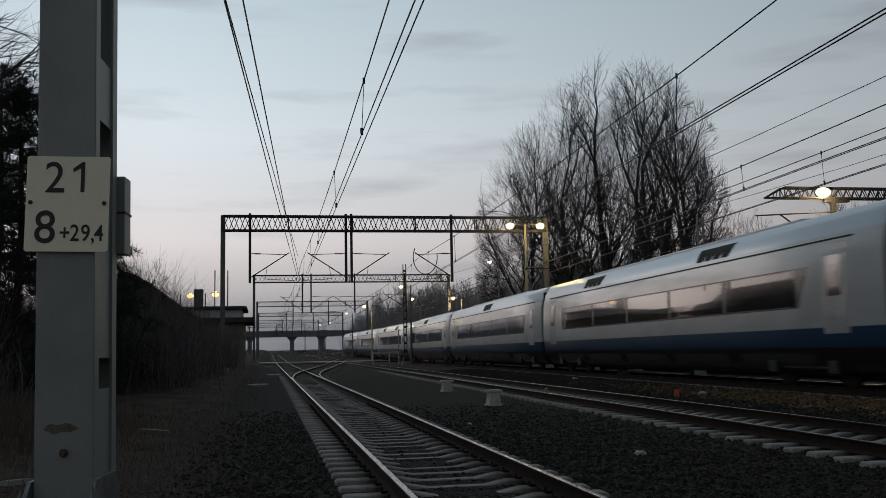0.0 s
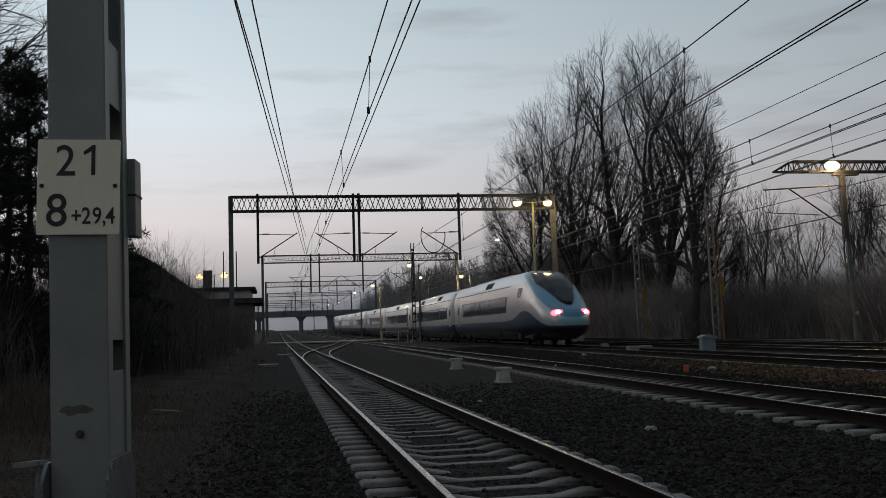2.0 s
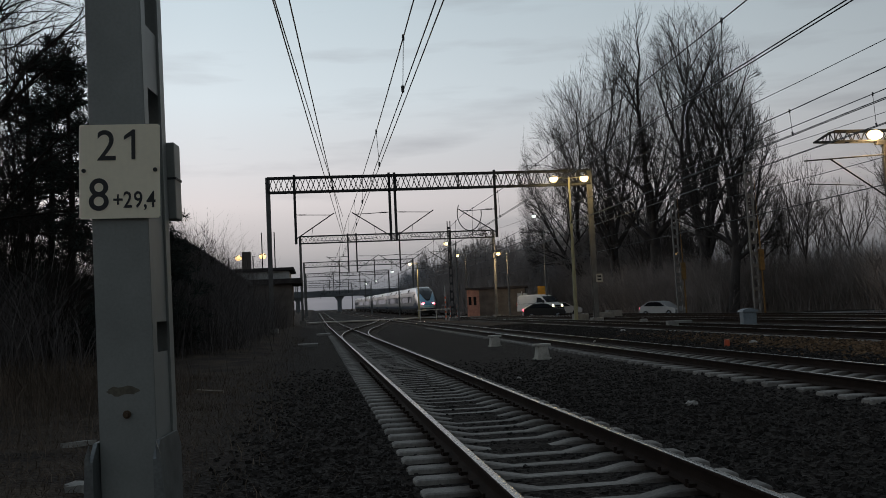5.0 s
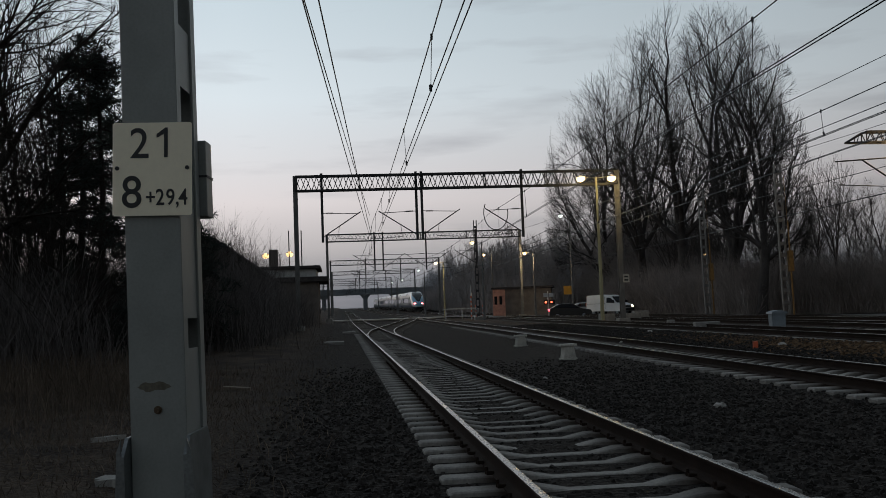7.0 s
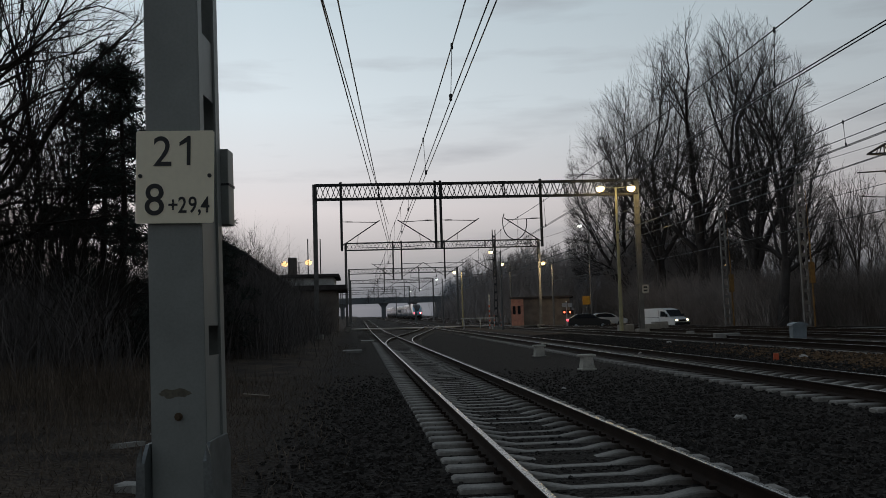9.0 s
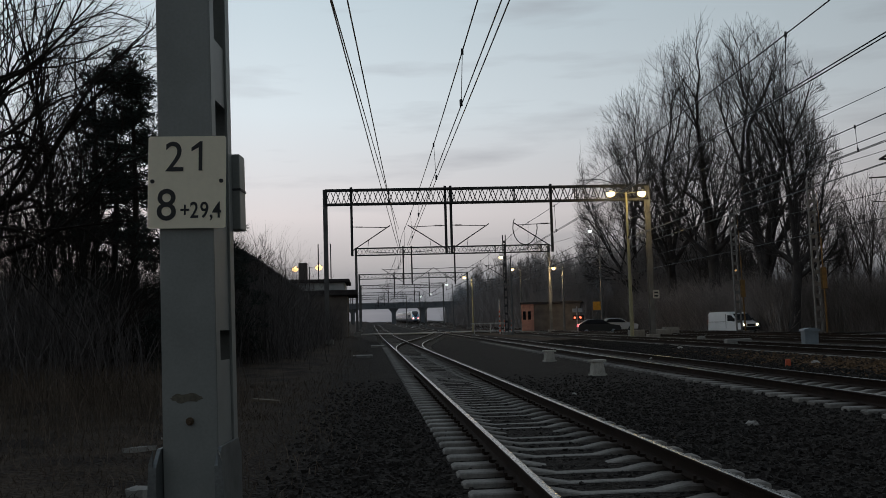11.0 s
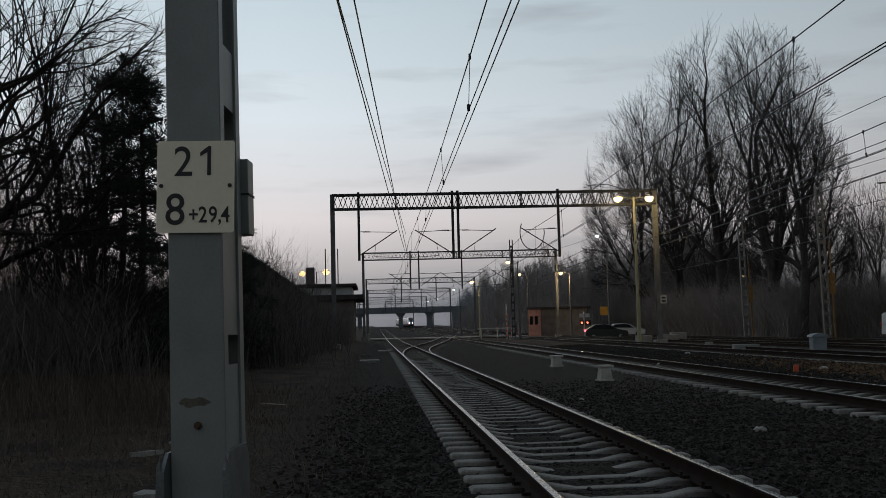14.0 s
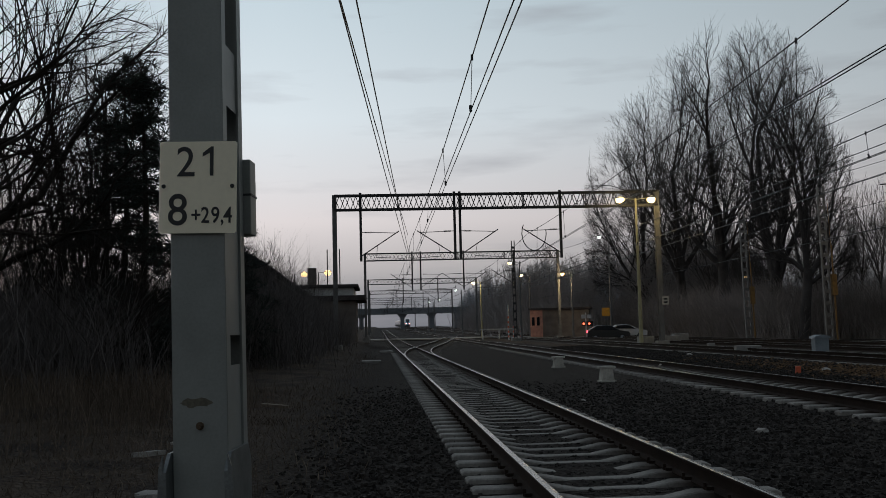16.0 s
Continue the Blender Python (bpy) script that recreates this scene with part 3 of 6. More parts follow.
def cantilever(parent, x, z0, way, reach=2.3, rise=1.55):
    """A hinged bracket: a slanted strut, a level tie with insulators and a steady arm. way: -1 or 1 along x."""
    bm = bmesh.new()
    tip = x + way * reach
    tube(bm, (x, 0, z0 + 0.05), (tip, 0, z0 + rise), 0.035, sides=6)
    tube(bm, (x, 0, z0 + rise - 0.05), (tip - way * 0.15, 0, z0 + rise - 0.12), 0.022, sides=5)
    tube(bm, (x + way * 0.9, 0, z0 - 0.02), (tip + way * 0.3, 0, z0 - 0.12), 0.018, sides=5)
    tube(bm, (x + way * 0.9, 0, z0 - 0.02), (x + way * 1.0, 0, z0 + rise * 0.44), 0.014, sides=5)
    c = part("cantilever", bm, M["darksteel"], parent, "dark tubular bracket")
    bm = bmesh.new()
    for k in range(7):
        s = x + way * (0.25 + k * 0.06)
        tube(bm, (s, 0, z0 + rise - 0.06), (s + way * 0.03, 0, z0 + rise - 0.06), 0.055, 0.04, 8)
    part("insulator", bm, M["insul"], c, "ribbed brown insulator")


def portal(y, x0, x1, top, low, drops, label, zbase, step=0.62):
    """A portal over the tracks: two legs, a lattice beam, hanging posts with brackets."""
    t = thing("catenary_portal", label, "catenary portal", "catenary portals", at=pose(0, y, 0))
    part("beam", lattice(bmesh.new(), x0, x1, low, top, 0.55, step, 0.055), M["darksteel"], t, "dark steel lattice beam")
    for x, z in zip((x0, x1), zbase):
        bm = bmesh.new()
        for s in (-1, 1):
            box(bm, x - 0.13, x + 0.13, s * 0.16 - 0.02, s * 0.16 + 0.02, z - 0.2, top + 0.04)
        box(bm, x - 0.02, x + 0.02, -0.14, 0.14, z - 0.2, top)
        part("leg", bm, M["mast"], t, "riveted steel leg")
        part("foot", boxed(x - 0.35, x + 0.35, -0.35, 0.35, z - 0.3, z + 0.25, 0.03), M["concrete"], t, "concrete footing")
    for x, bottom, arms in drops:
        bm = bmesh.new()
        box(bm, x - 0.075, x + 0.075, -0.075, 0.075, bottom, top + 0.18, 0.01)
        box(bm, x - 0.11, x + 0.11, -0.11, 0.11, top - 0.02, top + 0.06)
        part("hanging_post", bm, M["darksteel"], t)
        for way in arms:
            cantilever(t, x, bottom + 0.25, way)
    return t


def build_portals():
    p = portal(57, -2.51, 17.2, 9.62, 8.76, [(-0.95, 5.65, (1,)), (4.72, 5.65, (-1,)), (5.05, 5.65, (1,)), (11.2, 5.65, (-1,))],
               "dark lattice portal with hanging posts over four tracks", (0.45, 0.22))
    bm = bmesh.new()
    for k in range(14):
        a, b = math.tau * k / 14 * 0.62 + 2.6, math.tau * (k + 1) / 14 * 0.62 + 2.6
        tube(bm, (9.6 + 0.75 * math.cos(a), 0.3, 7.2 + 1.05 * math.sin(a)), (9.6 + 0.75 * math.cos(b), 0.3, 7.2 + 1.05 * math.sin(b)), 0.03, sides=5)
    part("cable_loop", bm, M["wire"], p, "slack looped cable")
    portal(101, -1.3, 19.4, 9.7, 8.95, [(3.7, 5.7, (-1,)), (4.6, 5.7, (1,)), (9.2, 5.7, (-1, 1)), (14.6, 5.9, (-1,))], "distant lattice portal over the tracks", (0.6, 0.3), 0.8)
    portal(150, -1.5, 15.6, 9.6, 8.85, [(4.0, 5.9, (-1, 1)), (9.5, 5.9, (-1, 1))], "distant lattice portal over the tracks", (0.7, 0.6), 1.1)
    portal(200, -1.7, 15.6, 10.0, 9.3, [(4.0, 6.2, (-1, 1)), (9.5, 6.2, (-1, 1))], "distant lattice portal over the tracks", (1.0, 1.0), 1.4)
    portal(255, -4.5, 13.5, 10.4, 9.7, [(4.0, 6.8, (-1, 1)), (9.0, 6.8, (-1, 1))], "distant lattice portal over the tracks", (1.4, 1.4), 1.8)
    portal(310, -6, 12, 10.9, 10.2, [(3.0, 7.4, (-1, 1)), (8.0, 7.4, (-1, 1))], "distant lattice portal over the tracks", (1.9, 1.9), 2.2)


build_portals()


def wire(bm, a, b, r=0.009, sag=0.0, n=1):
    """One sagging wire as a single tube."""
    a, b = Vector(a), Vector(b)
    q = (b - a).to_track_quat("Z", "Y")
    rings = []
    for k in range(n + 1):
        f = k / n
        p = a.lerp(b, f) - Vector((0, 0, sag * 4 * f * (1 - f)))
        rings.append([bm.verts.new(p + q @ Vector((r * math.cos(i * math.tau / 4), r * math.sin(i * math.tau / 4), 0))) for i in range(4)])
    for p, q in zip(rings, rings[1:]):
        for i in range(4):
            bm.faces.new((p[i], p[(i + 1) % 4], q[(i + 1) % 4], q[i]))


def catenary(path, label, contact=5.45, carrier=6.95, r=0.012, sag=0.45, pair=0.05):
    """Carrier and two contact wires over a track, with droppers. path: places of the supports."""
    t = thing("overhead_line", label, "overhead wires", "overhead lines")
    bd = bmesh.new()
    for a, b in zip(path, path[1:]):
        za, zb = lift(a.y), lift(b.y)
        bm = bmesh.new()
        wire(bm, a + Vector((0, 0, carrier + za)), b + Vector((0, 0, carrier + zb)), r, sag, 16)
        part("carrier_wire", bm, M["wire"], t)
        for s in (-pair, pair):
            bm = bmesh.new()
            wire(bm, a + Vector((s, 0, contact + za)), b + Vector((s, 0, contact + zb)), r * 0.85, 0.02, 4)
            part("contact_wire", bm, M["wire"], t)
        n = 7
        for k in range(n):
            f = (k + 0.5) / n
            p = a.lerp(b, f)
            za2 = za + (zb - za) * f
            top = p + Vector((0, 0, carrier + za2 - sag * 4 * f * (1 - f)))
            low = p + Vector(((-pair, pair)[k % 2], 0, contact + za2))
            tube(bd, top, low, r * 0.55, sides=4, caps=False)
            tube(bd, low + Vector((0, -0.02, -0.03)), low + Vector((0, 0.02, 0.09)), 0.03, sides=5)
            tube(bd, top + Vector((0, 0, -0.06)), top + Vector((0, 0, 0.05)), 0.025, sides=5)
    tagged(part("dropper", bd, M["wire"], t), kind="stuff")
    return t


def build_wires():
    stops = [-60, -5, 57, 101, 150, 200, 255, 310, 365]
    zig = [0.2, -0.2, 0.2, -0.2, 0.2, -0.2, 0.2, -0.2, 0.2]
    catenary([Vector((SIDING_X + z, y, 0)) for y, z in zip(stops, (-0.3, -0.36, 0.05, -0.1, 0.1, -0.1, 0.1, -0.1, 0.1))], "overhead contact line above the siding", sag=0.55)
    for u, low, high in ((7.6, 5.6, 7.1), (13.3, 6.0, 7.15), (15.9, 6.2, 7.6), (22.4, 5.7, 7.2)):
        catenary([main(u + z + bend(v), v) for v, z in zip(stops, zig)], "overhead contact line above a main track", low, high, 0.015)
    # three tail wires from the anchor mast to the first portal
    t = thing("anchor_wires", "three tensioned wires running from the anchor mast", "overhead wires")
    for k, (dx, z0, z1) in enumerate(((-0.10, 6.6, 7.2), (0.0, 6.4, 5.75), (0.28, 6.4, 5.75))):
        bm = bmesh.new()
        wire(bm, (-0.95 + dx, 4.9, z0), (1.9 + dx * 0.3, 57, z1), 0.012, 0.12, 8)
        part("wire", bm, M["wire"], t)
    # feeder cables far right
    t = thing("feeder_cables", "feeder cables strung along the main line", "overhead wires")
    for u, z in ((26.7, 10.3), (17.7, 9.85)):
        for a, b in zip(stops, stops[1:]):
            bm = bmesh.new()
            wire(bm, main(u, a, z + lift(a)), main(u, b, z + lift(b)), 0.014, 0.5, 8)
            part("cable", bm, M["wire"], t)


build_wires()


def yard_mast(u, v, h, lean, box_z, label):
    """A battened steel mast of two channels, with a yellow box on its back."""
    p = main(u, v)
    z = ground_z(p.x, p.y)
    t = thing("catenary_mast", label, "catenary mast", "masts beside the yard", at=pose(p.x, p.y, z - 0.1, 0, lean, 0))
    for s in (-1, 1):
        bm = bmesh.new()
        prism(bm, [(s * 0.23, -0.09), (s * 0.15, -0.09), (s * 0.15, 0.09), (s * 0.23, 0.09)], "z", 0, h)
        part("channel", bm, M["mast"], t)
    for k in range(int(h / 0.75)):
        for y in (-0.10, 0.088):
            part("batten", boxed(-0.16, 0.16, y, y + 0.012, 0.4 + k * 0.75, 0.62 + k * 0.75), M["mast"], t)
    if box_z:
        part("counterweight", boxed(0.30, 0.62, -0.18, 0.18, box_z, box_z + 1.35, 0.03), M["rustyellow"], t, "rusty yellow tensioning weight")
        bm = bmesh.new()
        tube(bm, (0.46, 0, box_z + 1.3), (0.40, 0, h - 0.8), 0.015)
        bar(bm, (0.42, -0.1, 0.1), (0.42, -0.1, box_z + 3.2), 0.07)
        bar(bm, (0.54, 0.1, 0.1), (0.54, 0.1, box_z + 0.6), 0.07)
        part("guide", bm, M["rustyellow"], t, "yellow guide rods")
    return t


def street_lamp(p, h, arm, material, label, lit=0.0, color=(1, 0.7, 0.3), post=M["mast"], size=1.0):
    t = thing("street_lamp", label, "street lamp", "yard lamps", at=pose(p.x, p.y, p.z))
    bm = bmesh.new()
    tube(bm, (0, 0, -0.2), (0, 0, h * 0.45), 0.13, 0.10, 10)
    tube(bm, (0, 0, h * 0.45), (0, 0, h + 0.4), 0.10, 0.05, 10)
    shade(part("post", bm, post, t))
    bm = bmesh.new()
    for w in arm:
        tube(bm, (0, 0, h + 0.34), (w * 0.75, 0, h + 0.42), 0.022, sides=6)
    part("arm", bm, post, t)
    for w in arm:
        bm = bmesh.new()
        lathe(bm, [(0.02, 0.16), (0.2, 0.12), (0.27, 0.03), (0.24, 0.0)], 12)
        bm.transform(Matrix.Translation((w * 0.95, 0, h + 0.42)) @ Matrix.Diagonal((0.95 * size, 0.7 * size, 0.7 * size, 1)))
        hood = part("head", bm, M["darksteel"], t)
        bm = bmesh.new()
        bmesh.ops.create_uvsphere(bm, u_segments=14, v_segments=8, radius=0.24)
        bm.transform(Matrix.Translation((w * 0.95, 0, h + 0.33)) @ Matrix.Diagonal((1.05 * size, 0.9 * size, 0.85 * size, 1)))
        shade(part("bulb", bm, material, hood, "glowing lamp glass"), 80)
    if lit:
        for w in arm:
            lamp = new("lamp_light", bpy.data.lights.new("lamp_light", "POINT"))
            lamp.data.energy, lamp.data.color, lamp.data.shadow_soft_size = lit, color, 0.3
            lamp.location = p + Vector((w * 0.95, -0.1, h - 0.05))
    return t


def build_masts():
    yard_mast(26.8, 58.4, 10.1, -0.6, 3.2, "tall battened mast with a yellow weight")
    yard_mast(26.9, 72.5, 10.3, -0.8, 3.1, "tall battened mast with a yellow weight")
    # slim mast in the yard between the sidings
    p = Vector((13.61, 94.3, 0))
    t = thing("catenary_mast", "slim dark mast standing between two tracks", "catenary mast", "masts beside the yard", at=pose(p.x, p.y, ground_z(p.x, p.y)))
    bm = bmesh.new()
    for s in (-1, 1):
        box(bm, s * 0.14 - 0.04, s * 0.14 + 0.04, -0.08, 0.08, -0.1, 10.0)
    for k in range(12):
        box(bm, -0.12, 0.12, -0.06, 0.06, 0.4 + k * 0.8, 0.62 + k * 0.8)
    part("shaft", bm, M["darksteel"], t)
    part("foot", boxed(-0.4, 0.4, -0.4, 0.4, -0.2, 0.3, 0.03), M["concrete"], t)
    # right-hand portal far off the tracks: a beam end with a hanging post
    t = thing("yard_portal", "lattice beam end with a hanging post and lamp", "catenary portal", at=pose(30.7, 47, 0))
    part("beam", lattice(bmesh.new(), -3.0, 13, 9.36, 9.92, 0.5, 0.5, 0.05), M["darksteel"], t)
    bm = bmesh.new()
    for y in (-0.25, 0.25):
        bar(bm, (-4.05, y * 0.3, 9.36), (-3.0, y, 9.36), 0.08)
        bar(bm, (-4.05, y * 0.3, 9.36), (-3.0, y, 9.92), 0.08)
        bar(bm, (-3.5, y * 0.6, 9.36), (-3.4, y * 0.7, 9.68), 0.04)
    part("beam_tip", bm, M["darksteel"], t)
    bm = bmesh.new()
    box(bm, -0.13, 0.13, -0.12, 0.12, 5.7, 9.3, 0.01)
    box(bm, -0.55, 0.95, -0.14, 0.14, 9.16, 9.32)
    part("hanging_post", bm, M["darksteel"], t)
    bm = bmesh.new()
    tube(bm, (-0.1, 0, 6.35), (-3.2, 0, 8.45), 0.045)
    tube(bm, (-0.1, 0, 8.62), (-4.7, 0, 8.38), 0.04)
    tube(bm, (-1.4, 0, 7.0), (-4.6, 0, 7.15), 0.025)
    part("cantilever", bm, M["darksteel"], t)
    bm = bmesh.new()
    tube(bm, (0.55, 0.4, -0.3), (0.30, 0.4, 9.6), 0.16, 0.09, 10)
    part("mast", bm, M["mast"], t, "slim grey mast")
    part("number_plate", boxed(0.42, 0.62, 0.2, 0.225, 1.55, 1.75), M["palebox"], t)
    bm = bmesh.new()
    bmesh.ops.create_uvsphere(bm, u_segments=14, v_segments=8, radius=0.3)
    bm.transform(Matrix.Translation((-0.8, -0.4, 9.64)) @ Matrix.Diagonal((1.5, 0.8, 0.9, 1)))
    shade(part("lamp", bm, M["lampyellow"], t, "glowing yellow lamp"), 80)
    shine = new("lamp_light", bpy.data.lights.new("lamp_light", "POINT"))
    shine.data.energy, shine.data.color, shine.data.shadow_soft_size = 380, (1, 0.66, 0.3), 0.3
    shine.location = (29.9, 46.3, 9.2)
    # lamps in the yard
    street_lamp(Vector((15.58, 55.8, 0.2)), 8.45, (-1, 1), M["lampyellow"], "tall lit lamp post with two glowing heads", 120, (1, 0.72, 0.3), M["lamplitpost"], 1.05)
    # the others, each by the place of its glowing head
    for x, y, z, way, k, lab, power in (
            (12.92, 92, 7.8, -1, "lampyellow", "lit lamp head on a far post", 0), (16.74, 110, 7.63, -1, "lampyellow", "lit lamp head on a far post", 70),
            (19.46, 99, 7.04, -1, "lampwarm", "far lamp post with orange light", 420), (12.28, 150, 7.69, -1, "lampwhite", "far lamp post with a white head", 0),
            (11.89, 220, 8.0, -1, "lampwhite", "far lamp post with a white head", 0), (12.85, 200, 7.9, 1, "lampwhite", "far lamp post with a white head", 0),
            (23.06, 97, 10.7, -1, "lampwhite", "grey lamp post with a pale head", 0), (12.1, 120, 7.3, -1, "lampyellow", "lamp post lit yellow by its own head", 260),
            (47.6, 120, 7.4, -1, "lampwarm", "orange lamp among the trees", 0)):
        g = ground_z(x - way * 0.95, y)
        street_lamp(Vector((x - way * 0.95, y, g)), z - g - 0.33, (way,), M[k], lab, power, (1, 0.75, 0.42), M["lamplitpost"] if y == 120 and x < 20 else M["mast"], 0.9)
    # number plate on the right leg of the first portal
    t = thing("mast_plate", "small white plate on the portal leg", "sign", at=pose(17.45, 56.8, 2.65))
    part("plate", boxed(-0.2, 0.2, -0.01, 0.01, 0.0, 0.5), M["palebox"], t)
    for k in range(2):
        part("bar", boxed(-0.12, 0.12, -0.014, -0.0102, 0.1 + k * 0.2, 0.2 + k * 0.2), M["black"], t)


# post colour with the yellow glow of its lamps painted in
M["lamplitpost"] = mat("lamplit_post_paint", (0.42, 0.38, 0.22), 0.7, 0, 0.8, 2, 30, 0.1)
build_masts()


# ---- the anchor mast with the distance plate ----
def stroke_text(name, text, size, x, z, parent, y=-0.004, squeeze=1.0, bold=0.006):
    cu = bpy.data.curves.new(name, "FONT")
    cu.body, cu.size, cu.extrude, cu.offset = text, size, 0.0015, bold
    tmp = new(name, cu)
    me = bpy.data.meshes.new_from_object(tmp.evaluated_get(bpy.context.evaluated_depsgraph_get()))
    bpy.data.objects.remove(tmp)
    me.materials.append(M["black"])
    ob = new(name, me)
    ob.parent = parent
    ob.matrix_basis = Matrix.LocRotScale((x, y, z), Euler((radians(90), 0, 0)), (squeeze, 1, 1))
    return ob


def build_anchor_mast():
    at = pose(-0.862, 4.75, 0, 0, -0.7, -5.0)
    t = thing("anchor_mast", "grey painted steel channel mast with a distance plate", "catenary mast", at=at)
    top = 7.4
    # front channel: web to the viewer with flanges turned back
    bm = bmesh.new()
    prism(bm, [(-0.135, 0.0), (0.135, 0.0), (0.135, 0.085), (0.123, 0.085), (0.123, 0.012), (-0.123, 0.012), (-0.123, 0.085), (-0.135, 0.085)], "z", 0.35, top)
    bmesh.ops.bevel(bm, geom=[e for e in bm.edges if abs(e.verts[0].co.z - e.verts[1].co.z) > 1], offset=0.004, segments=2, affect="EDGES")
    part("front_channel", bm, M["steel"], t, "grey painted steel channel with a rust scar")
    bm = bmesh.new()
    prism(bm, [(-0.135, 0.42), (0.135, 0.42), (0.135, 0.335), (0.123, 0.335), (0.123, 0.408), (-0.123, 0.408), (-0.123, 0.335), (-0.135, 0.335)], "z", 0.35, top)
    part("rear_channel", bm, M["steel"], t)
    for z0, z1 in ((0.35, 1.27), (1.42, 2.2), (2.60, 2.92), (3.48, 3.80), (4.36, 4.68), (5.24, 5.56), (6.12, 6.44), (7.0, 7.3)):
        for s in (-1, 1):
            bm = bmesh.new()
            prism(bm, [(0.07, z0), (0.35, z0), (0.35, z1), (0.07, z1)], "x", s * 0.121, s * 0.1225)
            part("batten_plate", bm, M["steel"], t)
    # splayed foot plates
    for x in (-0.148, 0.148):
        bm = bmesh.new()
        prism(bm, [(-0.10, 0.30), (0.40, 0.30), (0.40, 0.78), (0.34, 0.86), (-0.02, 0.86), (-0.10, 0.78)], "x", x - 0.009, x + 0.009)
        part("foot_plate", bm, M["galv"], t, "galvanised stiffener plate")
    for s in (-1, 1):
        bm = bmesh.new()
        prism(bm, [(s * 0.20, 0.30), (s * 0.175, 0.80), (s * 0.155, 0.86), (s * 0.1575, 0.30)], "y", -0.10, -0.086)
        part("foot_fin", bm, M["galv"], t)
    part("footing", boxed(-0.45, 0.45, -0.35, 0.65, -0.3, 0.34, 0.03), M["concrete"], t, "concrete footing")
    bm = bmesh.new()
    tube(bm, (0.0, 0.002, 0.985), (0.0, -0.008, 0.985), 0.02, sides=10)
    tube(bm, (0.0, -0.006, 0.985), (0.0, -0.03, 0.985), 0.012, sides=8)
    part("bolt", bm, M["boltrust"], t, "rusty bolt and washer")
    bm = bmesh.new()
    pts = [((0.062 + 0.012 * math.sin(3.1 * k)) * math.cos(math.tau * k / 22) - 0.03 + 0.03 * max(math.cos(math.tau * k / 22), 0), 1.098 + (0.022 + 0.006 * math.sin(4.7 * k + 1)) * math.sin(math.tau * k / 22)) for k in range(22)]
    prism(bm, pts, "y", -0.0012, 0.0)
    part("rust_scar", bm, M["scar"], t, "patch of flaked paint")
    # box behind, seen past the edge of the mast
    bm = boxed(0.105, 0.175, 0.425, 0.56, 1.96, 2.37, 0.006)
    bx = part("junction_box", bm, M["steel"], t, "small grey box strapped to the mast")
    part("strap", boxed(0.102, 0.179, 0.422, 0.564, 2.17, 2.182), M["darksteel"], bx)
    # the plate
    s = thing("distance_plate", "cream distance plate with black figures on the mast", "sign", at=at @ pose(0.006, -0.022, 1.928, 0, 1.7, 0))
    bm = boxed(-0.192, 0.192, -0.003, 0.003, -0.002, 0.456)
    bmesh.ops.bevel(bm, geom=[e for e in bm.edges if abs(e.verts[0].co.y - e.verts[1].co.y) > 0.004], offset=0.006, segments=3, affect="EDGES")
    part("plate", bm, M["board"], s)
    for ch, size, x, z, sq, bold in (("2", 0.212, -0.112, 0.282, 0.95, 0.0006), ("8", 0.222, -0.152, 0.040, 0.95, 0.001),
                                     ("+", 0.105, -0.034, 0.052, 0.85, 0.001), ("2", 0.112, 0.016, 0.05, 0.8, 0.001), ("9", 0.112, 0.066, 0.05, 0.8, 0.001), (",", 0.112, 0.112, 0.05, 0.8, 0.001), ("4", 0.112, 0.128, 0.05, 0.8, 0.001)):
        stroke_text("figure", ch, size, x, z, s, squeeze=sq, bold=bold)
    bm = bmesh.new()
    prism(bm, [(0.058, 0.284), (0.076, 0.284), (0.076, 0.430), (0.064, 0.430), (0.022, 0.398), (0.022, 0.380), (0.058, 0.400)], "y", -0.0055, -0.0032)
    part("figure", bm, M["black"], s)
    for x in (-0.17, 0.17):
        bm = bmesh.new()
        tube(bm, (x, -0.002, 0.232), (x, -0.012, 0.232), 0.011, 0.009, 10)
        part("rivet", bm, M["black"], s)


M["boltrust"] = mat("bolt_rust", (0.13, 0.085, 0.05), 0.85, 0.2, 0.6, 30, 90, 0.3)
M["scar"] = mat("flaked_primer", (0.16, 0.145, 0.11), 0.9, 0, 0.6, 9, 60, 0.3)
build_anchor_mast()


# ---- the train ----
def section(half, top, low, n=22, soft=0.0):
    """Half of a carriage's cross-section, from the bottom middle up to the roof middle. soft: 1 is an ellipse."""
    out = []
    for k in range(n + 1):
        a = math.pi * k / n
        c, s = -math.cos(a), math.sin(a)
        x = half * (abs(s) ** (0.34 + 0.42 * soft))
        z = (top + low) / 2 + (top - low) / 2 * math.copysign(abs(c) ** (0.62 + 0.3 * soft), c)
        if z > 2.4:
            x *= 1 - 0.10 * ((z - 2.4) / max(top - 2.4, 0.3)) ** 2
        if z < 1.0:
            x *= 1 - 0.10 * ((1.0 - z) / 0.7)
        out.append((x, z))
    return out


